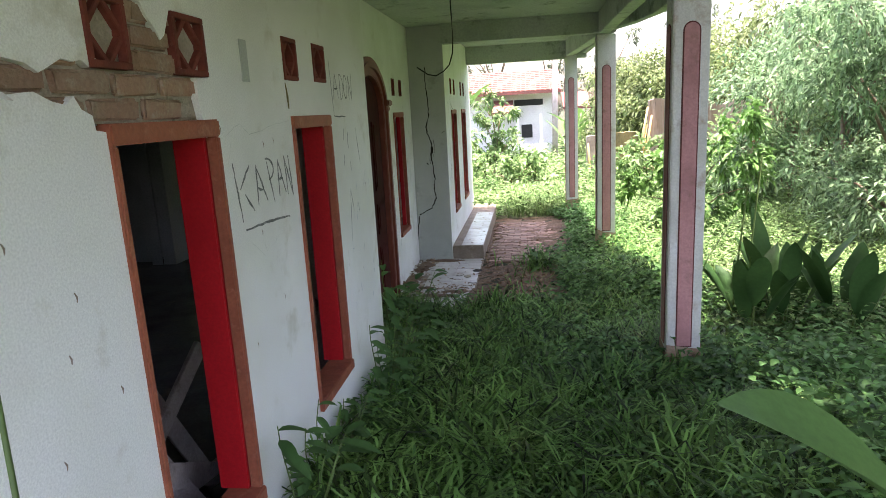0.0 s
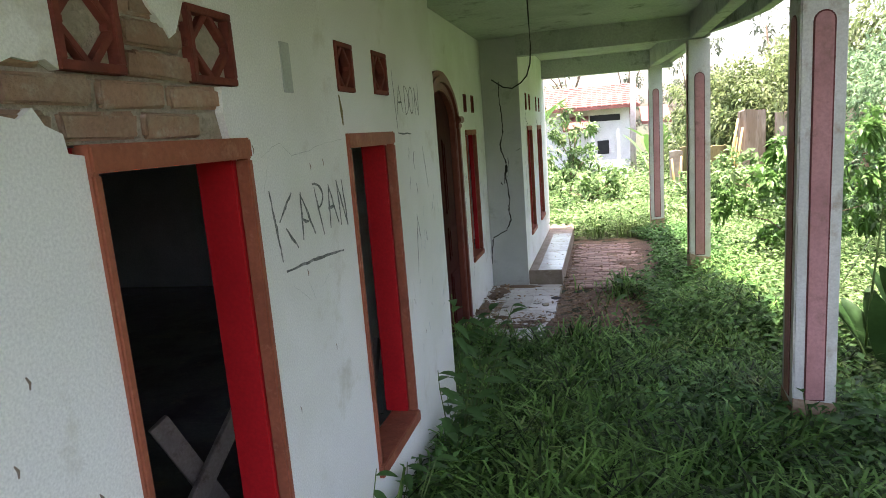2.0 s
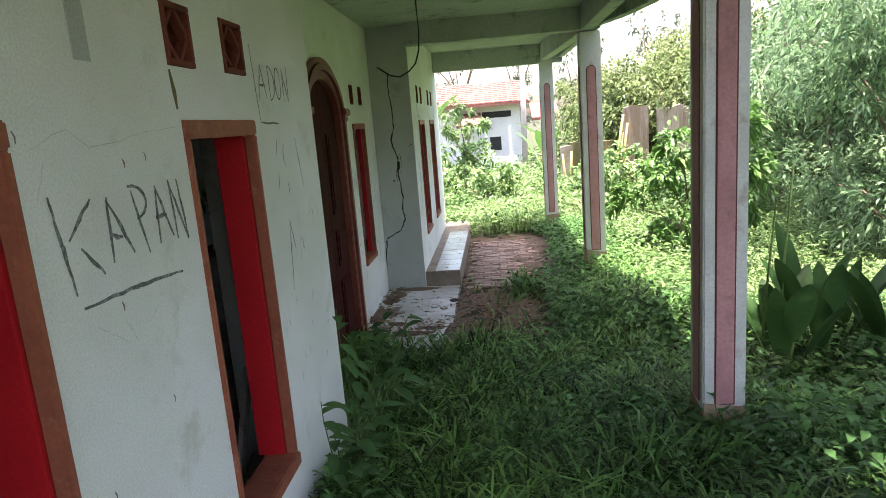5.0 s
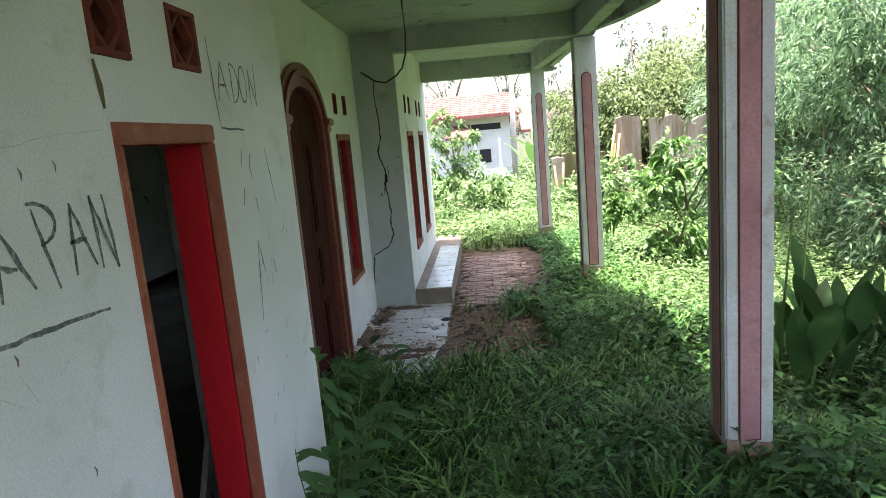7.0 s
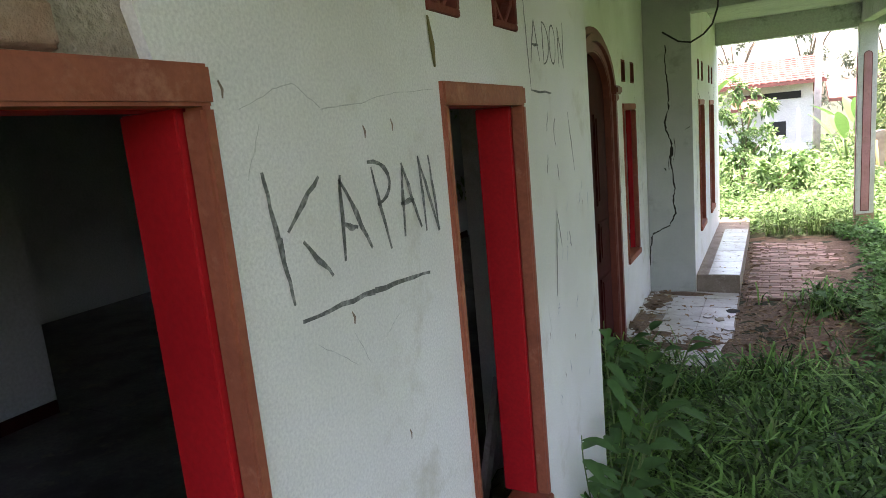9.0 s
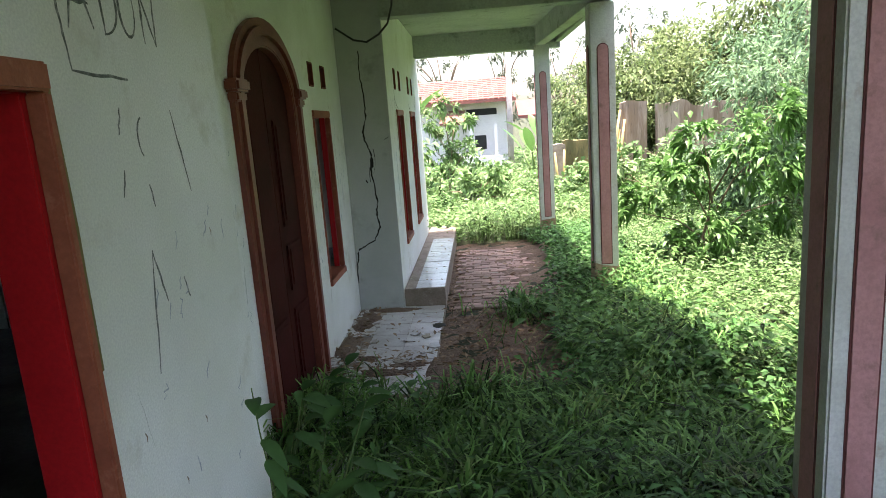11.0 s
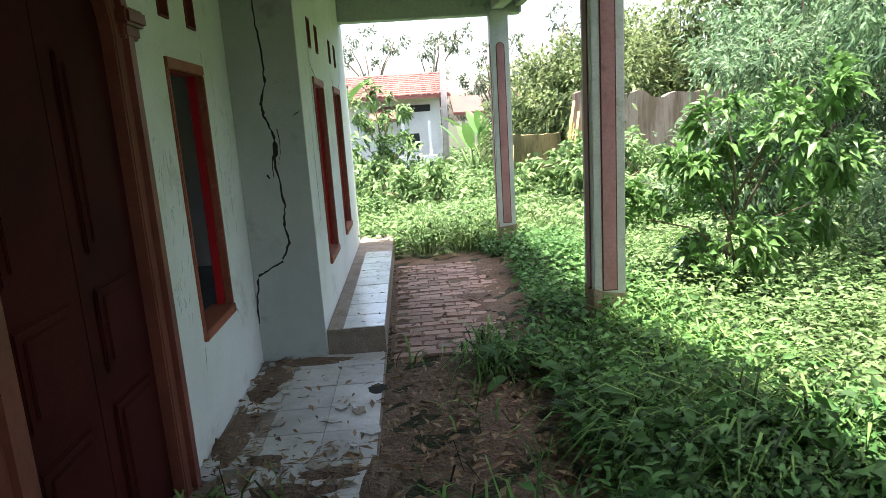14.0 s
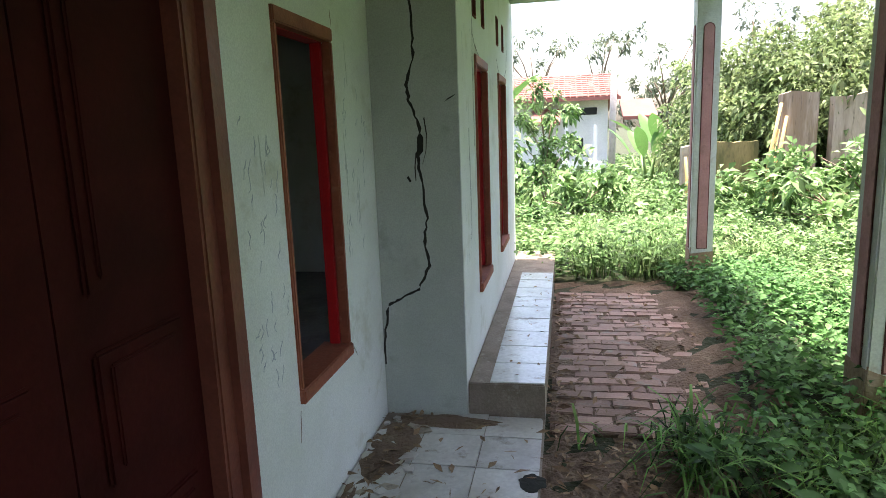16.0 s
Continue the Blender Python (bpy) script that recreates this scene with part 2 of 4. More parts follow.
def mesh_arrays(name, verts, tris, mat, parent=None, smooth=False):
    me = bpy.data.meshes.new(name)
    nv, nf = len(verts), len(tris)
    me.vertices.add(nv)
    me.vertices.foreach_set("co", np.ascontiguousarray(verts, dtype=np.float32).ravel())
    me.loops.add(nf * 3)
    me.loops.foreach_set("vertex_index", np.ascontiguousarray(tris, dtype=np.int32).ravel())
    me.polygons.add(nf)
    me.polygons.foreach_set("loop_start", np.arange(0, nf * 3, 3, dtype=np.int32))
    me.polygons.foreach_set("loop_total", np.full(nf, 3, dtype=np.int32))
    if smooth:
        me.polygons.foreach_set("use_smooth", np.ones(nf, dtype=bool))
    me.update(calc_edges=True)
    me.materials.append(mat)
    ob = new(name, me)
    if parent:
        ob.parent = parent
    return ob


def unit(v):
    return v / np.maximum(np.linalg.norm(v, axis=1, keepdims=True), 1e-9)


def leaves(name, base, way, length, width, mat, parent=None, droop=0.35, up=None):
    """Many small folded leaves: base points, growing directions."""
    n = len(base)
    way = unit(way)
    ref = rng.normal(size=(n, 3)) * 0.45 + np.array([0, 0, 1.0]) if up is None else up
    side = unit(np.cross(way, ref))
    nor = np.cross(side, way)
    L, W = np.broadcast_to(length, n)[:, None], np.broadcast_to(width, n)[:, None]
    down = np.array([0, 0, -1.0])
    mid = base + way * L * 0.45 + down * L * droop * 0.15
    tip = base + way * L + down * L * droop
    v = np.stack([base, mid + side * W * 0.5 + nor * W * 0.16, mid, mid - side * W * 0.5 + nor * W * 0.16, tip], 1).reshape(-1, 3)
    t = np.array([[0, 1, 2], [0, 2, 3], [2, 1, 4], [3, 2, 4]])
    tris = (t[None] + (np.arange(n) * 5)[:, None, None]).reshape(-1, 3)
    return mesh_arrays(name, v, tris, mat, parent)


def blades(name, x, y, z, length, width, mat, lean=0.6):
    n = len(x)
    a = rng.uniform(0, 2 * np.pi, n)
    h = np.stack([np.cos(a), np.sin(a), np.zeros(n)], 1)
    s = np.stack([-np.sin(a), np.cos(a), np.zeros(n)], 1)
    base = np.stack([x, y, z - 0.01], 1)
    L, W = length[:, None], width[:, None]
    k = (lean * rng.uniform(0.3, 1.5, n))[:, None]
    up = np.array([0, 0, 1.0])
    m1 = base + up * L * 0.5 + h * L * 0.18 * k
    m2 = base + up * L * (0.82 - 0.12 * k) + h * L * 0.5 * k
    tip = base + up * L * (0.92 - 0.45 * k) + h * L * 0.95 * k
    v = np.stack([base - s * W * 0.4, base + s * W * 0.4, m1 - s * W * 0.5, m1 + s * W * 0.5, m2 - s * W * 0.4, m2 + s * W * 0.4, tip], 1).reshape(-1, 3)
    t = np.array([[0, 1, 3], [0, 3, 2], [2, 3, 5], [2, 5, 4], [4, 5, 6]])
    tris = (t[None] + (np.arange(n) * 7)[:, None, None]).reshape(-1, 3)
    return mesh_arrays(name, v, tris, mat)


# ---- ground ----
def axis(parts):
    return np.unique(np.concatenate([np.arange(*p) for p in parts]))


gx = axis([(-600, -60, 60), (-60, -6, 6), (-6, 10, 0.2), (10, 60, 5), (60, 601, 60)])
gy = axis([(-400, -40, 60), (-40, -4, 4), (-4, 20, 0.2), (20, 60, 4), (60, 1000, 80)])
GX, GY = np.meshgrid(gx, gy, indexing="ij")
GZ = ground_z(GX, GY)
inside = (GX < -0.05) & (GX > -6) & (GY > -4) & (GY < 11.5)
GZ = np.where(inside, -0.12, GZ)
gv = np.stack([GX, GY, GZ], -1).reshape(-1, 3)
ny = len(gy)
ii, jj = np.meshgrid(np.arange(len(gx) - 1), np.arange(ny - 1), indexing="ij")
q = (ii * ny + jj).ravel()
gt = np.concatenate([np.stack([q, q + ny, q + ny + 1], 1), np.stack([q, q + ny + 1, q + 1], 1)])
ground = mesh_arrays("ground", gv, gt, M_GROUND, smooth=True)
tagged(ground, "weedy earth, painted near black for the shade under plants", "ground", kind="structure")

# bare soil beside the terrace
sy, sx = np.meshgrid(np.arange(5.2, 11.3, 0.1), np.arange(0.40, 1.75, 0.1), indexing="ij")
sz = np.maximum(ground_z(sx, sy), -0.05) + 0.008 + 0.012 * rng.normal(size=sx.shape)
sv = np.stack([sx, sy, sz], -1).reshape(-1, 3)
nc = sx.shape[1]
ii, jj = np.meshgrid(np.arange(sx.shape[0] - 1), np.arange(nc - 1), indexing="ij")
q = (ii * nc + jj).ravel()
soil = mesh_arrays("bare_soil", sv, np.concatenate([np.stack([q, q + 1, q + nc + 1], 1), np.stack([q, q + nc + 1, q + nc], 1)]), M_SOIL, smooth=True)
tagged(soil, "bare damp soil beside the tiled terrace", "ground", kind="structure")

# ---- house walls ----
XB = -0.445           # recessed wall with the door
WIN_Z = (0.52, 1.92)
hole1 = [(1.375, 0.52), (1.94, 0.52), (1.94, 1.915), (1.862, 1.918), (1.845, 1.985), (1.855, 2.05), (1.93, 2.052), (1.93, 2.236), (1.742, 2.236),
         (1.70, 2.16), (1.675, 2.145), (1.66, 2.17), (1.62, 2.205), (1.60, 2.235), (1.565, 2.245), (1.54, 2.262), (1.52, 2.236), (1.352, 2.236),
         (1.352, 2.052), (1.325, 2.068), (1.30, 2.062), (1.26, 2.066), (1.215, 2.045), (1.185, 2.032), (1.15, 2.05), (1.09, 2.058), (1.0, 2.066), (0.9, 2.035),
         (0.82, 2.05), (0.78, 2.01), (0.86, 1.985), (0.95, 1.965), (1.04, 1.985), (1.10, 1.985), (1.16, 1.992), (1.21, 1.972), (1.25, 1.965),
         (1.28, 1.985), (1.30, 1.955), (1.335, 1.94), (1.34, 1.905), (1.375, 1.90)]
wall_a = part("wall_front", sheet(rect(-3.0, 4.0, -0.15, 3.2),
              [hole1, rect(2.63, 3.18, *WIN_Z), rect(2.6, 2.77, 2.072, 2.254), rect(2.99, 3.175, 2.078, 2.26)], 0.0, 0.10), M_PLASTER)
tagged(wall_a, "white plastered house wall with scrawls and fallen plaster", "wall", kind="structure")


def arch_points(y0, y1, z0, rise, n=16):
    c, r = (y0 + y1) / 2, (y1 - y0) / 2
    return [(c + r * math.cos(math.pi * k / n), z0 + rise * math.sin(math.pi * k / n)) for k in range(n + 1)]


DY0, DY1, DS, DR = 5.41, 6.36, 1.95, 0.33
door_hole = [(DY0, 0.0), (DY1, 0.0)] + arch_points(DY0, DY1, DS, DR)
wall_b = part("wall_recess", sheet(rect(4.0, 8.0, -0.15, 3.2),
              [door_hole, rect(4.41, 4.97, *WIN_Z), rect(6.905, 7.455, *WIN_Z), rect(6.91, 7.05, 2.1, 2.286), rect(7.3, 7.45, 2.1, 2.286),
               rect(4.45, 4.6, 2.1, 2.286), rect(4.8, 4.95, 2.1, 2.286)], XB, 0.075), M_PLASTER)
tagged(wall_b, "white plastered recessed wall around the arched door", "wall", kind="structure")
V4 = [(8.54, 8.68), (8.94, 9.08), (9.82, 9.96), (10.25, 10.39)]
wall_c = part("wall_bay", sheet(rect(8.0, 11.45, -0.15, 3.2),
              [rect(8.58, 9.15, *WIN_Z), rect(9.88, 10.48, *WIN_Z)] + [rect(a, c, 2.12, 2.33) for a, c in V4], 0.0, 0.10), M_PLASTER)
tagged(wall_c, "white plastered bay wall with two tall windows", "wall", kind="structure")
tagged(part("wall_return_near", box(XB - 0.10, -0.103, 3.88, 3.998, -0.15, 3.2), M_PLASTER), "white plastered return of the front wall", "wall", kind="structure")
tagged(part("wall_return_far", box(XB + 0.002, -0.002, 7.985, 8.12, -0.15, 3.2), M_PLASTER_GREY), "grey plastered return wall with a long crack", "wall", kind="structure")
tagged(part("wall_end", box(-4.2, -0.103, 11.3, 11.45, -0.15, 3.2), M_PLASTER), "plain end wall of the house", "wall", kind="structure")
tagged(part("wall_start", box(-4.2, -0.103, -3.0, -2.85, -0.15, 3.2), M_PLASTER), "plain end wall of the house", "wall", kind="structure")
tagged(part("wall_back", sheet(rect(-2.847, 11.297, -0.15, 3.2), [rect(8.52, 9.2, 1.0, 1.78), rect(8.55, 9.1, 1.92, 2.05), rect(3.9, 7.9, -0.09, 2.5)], -4.05, 0.15), M_ROOM), "dim rear wall with a window opening to trees", "wall", kind="structure")
for nm, q in (("room_floor", (-4.05, -0.103, -2.85, 3.995, -0.11, 0.03)), ("room_floor_hall", (-4.05, XB - 0.103, 3.996, 8.0, -0.11, 0.031)), ("room_floor_bay", (-4.05, -0.103, 8.001, 11.3, -0.11, 0.03)),
              ("room_floor_rear", (-7.0, -4.02, 3.8, 8.1, -0.11, 0.028))):
    tagged(part(nm, box(*q), M_ROOMFLOOR), "dark dusty floor strewn with debris", "floor", kind="structure")
for nm, q in (("rear_room_side", (-7.1, -4.19, 3.7, 3.8, -0.1, 2.946)), ("rear_room_side_far", (-7.1, -4.19, 8.1, 8.2, -0.1, 2.946)), ("rear_room_end", (-7.2, -7.1, 3.7, 8.2, -0.1, 2.95)), ("rear_room_ceiling", (-7.2, -4.15, 3.7, 8.2, 2.945, 3.06)),
              ("room_partition", (-4.05, -0.11, 0.14, 0.26, 0.031, 2.93))):
    tagged(part(nm, box(*q), M_ROOM), "dim plastered wall inside the house", "wall", kind="structure")
for nm, q in (("baseboard", (-4.048, -4.03, -2.8, 3.89, 0.031, 0.13)), ("baseboard_far", (-4.048, -4.03, 7.91, 11.2, 0.031, 0.13))):
    tagged(part(nm, box(*q), M_DOOR), "dark red painted skirting", "baseboard", kind="structure")
tagged(part("room_pillar", box(-4.03, -3.85, 7.9, 8.35, 0.03, 2.93), M_ROOM), "bluish plastered pillar inside the dim room", "pillar", kind="structure")

# ceiling and beams; the outer edge bends in past the second column
def prism(ring, z0, z1, bevel=0.0):
    bm = bmesh.new()
    f = bm.faces.new([bm.verts.new((x, y, z0)) for x, y in ring])
    e = bmesh.ops.extrude_face_region(bm, geom=[f])
    bmesh.ops.translate(bm, vec=(0, 0, z1 - z0), verts=[g for g in e["geom"] if isinstance(g, bmesh.types.BMVert)])
    bmesh.ops.recalc_face_normals(bm, faces=bm.faces[:])
    if bevel:
        bmesh.ops.bevel(bm, geom=bm.edges[:], offset=bevel, segments=2, affect="EDGES")
    return bm


tagged(part("ceiling", prism([(-4.28, -0.75), (2.35, -0.75), (2.35, 6.6), (2.22, 7.35), (2.06, 7.97), (2.02, 11.3), (-4.28, 11.5)], 2.93, 3.05), M_CONCRETE), "mouldy painted concrete porch ceiling", "ceiling", kind="structure")
tagged(part("roof_slab_start", prism([(-4.28, -3), (0.0, -3), (0.0, -0.752), (-4.28, -0.752)], 2.93, 3.05), M_CONCRETE), "concrete roof slab over the near room", "roof", kind="structure")
for nm, ring, z0 in (("beam_door", [(0.004, 7.82), (2.06, 7.82), (2.06, 8.0), (0.004, 8.0)], 2.70), ("beam_end", [(0.004, 10.98), (2.0, 10.98), (2.0, 11.16), (0.004, 11.16)], 2.645),
                     ("beam_edge", [(1.88, -0.5), (2.01, -0.5), (1.985, 7.815), (1.855, 7.815)], 2.69), ("beam_edge_far", [(1.85, 8.005), (1.98, 8.005), (1.79, 10.975), (1.66, 10.975)], 2.685),
                     ("fascia_edge", [(2.245, -0.74), (2.345, -0.74), (2.345, 6.6), (2.245, 6.58)], 2.72), ("fascia_bend", [(2.245, 6.585), (2.345, 6.605), (2.215, 7.35), (2.065, 7.815), (1.988, 7.815), (2.11, 7.31)], 2.72),
                     ("fascia_far", [(1.985, 8.005), (2.055, 8.005), (2.015, 10.975), (1.925, 10.975)], 2.71),
                     ("beam_start", [(0.004, -0.74), (2.24, -0.74), (2.24, -0.56), (0.004, -0.56)], 2.70)):
    tagged(part(nm, prism(ring, z0, 2.934, 0.005), M_CONCRETE), "grey painted concrete beam with damp streaks", "beam", kind="structure")


# ---- windows ----
def window(x, y0, y1, z0, z1, paint=M_RED):
    w = empty("window_opening", (x, (y0 + y1) / 2, z0))
    f, g = 0.055, 0.024
    deep = 0.145 if x == 0 else 0.078
    inv = Matrix.Translation((-x, -(y0 + y1) / 2, -z0))
    k = 0.0
    for nm, b in (("head", (x - 0.03, x + 0.014, y0 - k, y1 + k, z1 - f, z1 + k)), ("sill", (x - 0.12, x + 0.022, y0 - k, y1 + k, z0 - k, z0 + f)),
                  ("jamb", (x - 0.03, x + 0.012, y0 - k, y0 + g, z0 + f, z1 - f)), ("jamb", (x - 0.03, x + 0.012, y1 - g, y1 + k, z0 + f, z1 - f))):
        ob = part(nm, box(*b, 0.005), M_FRAME, w)
        ob.data.transform(inv)
    for nm, b in (("reveal", (x - deep, x - 0.032, y1 - g - 0.008, y1 - 0.003, z0 + f, z1 - f)), ("reveal", (x - min(deep, 0.125), x - 0.032, y0 + 0.003, y0 + g - 0.004, z0 + f, z1 - f)),
                  ("soffit", (x - 0.103, x - 0.032, y0 + 0.003, y1 - 0.003, z1 - f, z1 - 0.004))):
        ob = part(nm, box(*b, 0.003), paint, w, "glossy red painted reveal" if paint is M_RED else "")
        ob.data.transform(inv)
    return tagged(w, "unglazed tall window with brown frame and red reveals", "window", group="windows of the house")


for x, y0, y1 in ((0, 1.375, 1.94), (0, 2.63, 3.18), (XB, 4.41, 4.97), (XB, 6.905, 7.455), (0, 8.58, 9.15), (0, 9.88, 10.48)):
    window(x, y0, y1, *WIN_Z, M_FRAME if y0 == 4.41 else M_RED)


def vent(x, y0, y1, z0, z1, lattice=True):
    v = empty("vent_block", (x, (y0 + y1) / 2, z0))
    inv = Matrix.Translation((-x, -(y0 + y1) / 2, -z0))
    f = 0.018 if lattice else 0.012
    xa, xb = x - 0.09, x + 0.006
    bm = bmesh.new()
    for b in ((xa, xb, y0, y1, z1 - f, z1), (xa, xb, y0, y1, z0, z0 + f), (xa, xb, y0, y0 + f, z0 + f, z1 - f), (xa, xb, y1 - f, y1, z0 + f, z1 - f)):
        add_box(bm, *b, 0.002)
    part("rim", bm, M_VENT, v).data.transform(inv)
    if lattice:
        cy, cz = (y0 + y1) / 2, (z0 + z1) / 2
        hy, hz = (y1 - y0) / 2 - f * 0.5, (z1 - z0) / 2 - f * 0.5
        c = [(cy, cz + hz), (cy + hy, cz), (cy, cz - hz), (cy - hy, cz)]
        bm = bmesh.new()
        for (ya, za), (yb, zb) in zip(c, c[1:] + c[:1]):
            ang = math.atan2(zb - za, yb - ya)
            ln = math.hypot(zb - za, yb - ya)
            add_box(bm, -0.03, 0.0, -ln / 2, ln / 2, -0.008, 0.008, 0.002,
                    Matrix.Translation((x - 0.002, (ya + yb) / 2, (za + zb) / 2)) @ Matrix.Rotation(ang, 4, "X"))
        part("diamond", bm, M_VENT, v).data.transform(inv)
        for sy in (-1, 1):
            part("bar", box(x - 0.03, x - 0.002, cy + sy * hy - 0.02, cy + sy * hy + 0.02, cz - 0.008, cz + 0.008, 0.002), M_VENT, v).data.transform(inv)
    # solid dark sheet in place of the shade inside the block
    part("backing", box(x - 0.095, x - 0.085, y0, y1, z0, z1), M_DARK, v, "dark panel painted as the shaded hollow behind the block").data.transform(inv)
    return tagged(v, "terracotta ventilation block with a diamond lattice" if lattice else "narrow dark ventilation slot above a window", "vent", group="vents above the windows")


for y0, y1, z0, z1 in ((1.354, 1.52, 2.054, 2.234), (1.744, 1.928, 2.054, 2.234), (2.602, 2.768, 2.074, 2.252), (2.992, 3.173, 2.08, 2.258)):
    vent(0, y0, y1, z0, z1)
for y0, y1 in ((6.912, 7.048), (7.302, 7.448), (4.452, 4.598), (4.802, 4.948)):
    vent(XB, y0, y1, 2.102, 2.284, False)
for y0, y1 in V4:
    vent(0, y0 + 0.002, y1 - 0.002, 2.122, 2.328, False)

# ---- arched double door ----
door = empty("arched_door", (XB, (DY0 + DY1) / 2, 0))
dinv = Matrix.Translation((-XB, -(DY0 + DY1) / 2, 0))
DC = (DY0 + DY1) / 2


def arch_band(y0, y1, zs, rise, w, x0, x1, foot):
    """Moulding of width w outside an arched opening."""
    inner = [(y1, foot)] + arch_points(y0, y1, zs, rise, 20) + [(y0, foot)]
    outer = [(y1 + w, foot)] + arch_points(y0 - w, y1 + w, zs, rise + w, 20) + [(y0 - w, foot)]
    bm = bmesh.new()
    ri = []
    for (a, c), (d, e) in zip(inner, outer):
        ri.append([bm.verts.new(p) for p in ((x0, a, c), (x1, a, c), (x1, d, e), (x0, d, e))])
    for p, s in zip(ri, ri[1:]):
        for k in range(4):
            bm.faces.new((p[k], p[(k + 1) % 4], s[(k + 1) % 4], s[k]))
    bm.faces.new(ri[0])
    bm.faces.new(ri[-1][::-1])
    bmesh.ops.recalc_face_normals(bm, faces=bm.faces[:])
    return bm


for nm, off, w, x1 in (("inner_moulding", 0.0, 0.055, 0.025), ("middle_moulding", 0.057, 0.05, 0.05), ("outer_moulding", 0.109, 0.045, 0.03)):
    part(nm, arch_band(DY0 - off, DY1 + off, DS, DR + off, w, XB - 0.018, XB + x1, -0.03), M_CASING, door).data.transform(dinv)
for sgn, yb in ((-1, DY0), (1, DY1)):
    a, c = sorted((yb + sgn * 0.02, yb + sgn * 0.20))
    bm = box(XB - 0.01, XB + 0.075, a, c, 1.985, 2.05, 0.012)
    a, c = sorted((yb + sgn * 0.03, yb + sgn * 0.17))
    add_box(bm, XB - 0.01, XB + 0.055, a, c, 1.935, 1.987, 0.010)
    part("corbel", bm, M_CASING, door).data.transform(dinv)
xd = XB - 0.028
for s0, s1 in ((DY0, DC - 0.003), (DC + 0.003, DY1)):
    top = [p for p in arch_points(DY0, DY1, DS, DR, 24) if s0 - 1e-6 <= p[0] <= s1 + 1e-6]
    zc = DS + DR * math.sqrt(max(0, 1 - ((DC - 0.003 - DC) / ((DY1 - DY0) / 2)) ** 2))
    ring = [(s0, 0.02), (s1, 0.02)]
    if s1 < DC:
        ring += [(s1, zc)] + [p for p in top if p[0] < s1 - 0.004]
    else:
        ring += [p for p in top if p[0] > s0 + 0.004] + [(s0, zc)]
    clean = [p for i, p in enumerate(ring) if math.dist(p, ring[i - 1]) > 1e-4]
    leaf = part("door_leaf", sheet(clean, [], xd, 0.04), M_DOOR, door, "dark red-brown panelled door leaf")
    leaf.data.transform(dinv)
    for z0, z1 in ((0.12, 0.62), (0.74, 1.05), (1.17, 1.85)):
        bm = box(xd - 0.002, xd + 0.012, s0 + 0.08, s1 - 0.08, z0, z1, 0.008)
        add_box(bm, xd + 0.011, xd + 0.02, s0 + 0.115, s1 - 0.115, z0 + 0.035, z1 - 0.035, 0.006)
        part("panel", bm, M_DOOR, leaf).data.transform(dinv)
part("lining", arch_band(DY0 + 0.012, DY1 - 0.012, DS, DR - 0.012, 0.011, XB - 0.10, XB + 0.02, 0.02), M_CASING, door).data.transform(dinv)
part("threshold", box(XB - 0.16, XB + 0.01, DY0, DY1, -0.04, 0.018, 0.004), M_GROUT, door).data.transform(dinv)
tagged(door, "closed dark wooden double door in an arched moulding", "door")


# ---- columns ----
def column(x0, x1, y0, zb):
    cx, w = (x0 + x1) / 2, (x1 - x0)
    c = empty("porch_column", (cx, y0 + w / 2, zb))
    h = 2.686 - zb
    r = w / 2
    part("shaft", box(-r, r, -r, r, -0.3, h, 0.008), M_COLUMN, c)
    pw = w * 0.40
    for ang in range(4):
        m = Matrix.Rotation(ang * math.pi / 2, 4, "Z")
        for nm, k, d, mat in (("groove", pw / 2 + 0.008, 0.003, M_GROOVE), ("inset_panel", pw / 2, 0.007, M_PINK)):
            bm = bmesh.new()
            zt, z0 = 2.34 - zb - (0.0 if nm == "groove" else 0.008), 0.345 - zb + (0 if nm == "groove" else 0.008)
            pts = [(-k, z0), (k, z0)] + [(k * math.cos(math.pi * i / 10), zt - k + k * math.sin(math.pi * i / 10)) for i in range(11)]
            f = bm.faces.new([bm.verts.new((p, -r + 0.001, z)) for p, z in pts])
            e = bmesh.ops.extrude_face_region(bm, geom=[f])
            bmesh.ops.translate(bm, vec=(0, -d - 0.001, 0), verts=[g for g in e["geom"] if isinstance(g, bmesh.types.BMVert)])
            bmesh.ops.recalc_face_normals(bm, faces=bm.faces[:])
            bm.transform(m)
            part(nm, bm, mat, c, "faded pink inset strip" if nm == "inset_panel" else "")
    bm = bmesh.new()
    add_box(bm, -r - 0.004, r + 0.004, -r - 0.004, r + 0.004, -0.3, 0.33 - zb, 0.006)
    for v in bm.verts:
        if v.co.z > -0.1:
            v.co.z += random.uniform(-0.05, 0.05)
    part("stained_foot", bm, M_STAIN, c, "muddy peeling foot of the column")
    return tagged(c, "square white porch column with pink inset strips", "column", group="porch columns")


column(1.872, 2.082, 3.93, 0.18)
column(1.842, 2.062, 7.87, 0.06)
column(1.642, 1.842, 10.95, 0.03)
column(1.872, 2.082, -0.6, 0.18)

# ---- terrace, ledge, paving ----
ledge = empty("tiled_ledge", (0.0, 8.0, -0.05))
part("body", box(0.004, 0.405, 0.002, 3.75, 0.0, 0.225, 0.006), M_GROUT, ledge, "rough cement ledge with broken edges")
lt = box(0, 0.285, 0.004, 0.289, 0, 0.008, 0.002)
ltile = part("tile", lt, M_TILE, ledge, "glossy white ceramic tile")
ltile.location = (0.118, 0.012, 0.222)
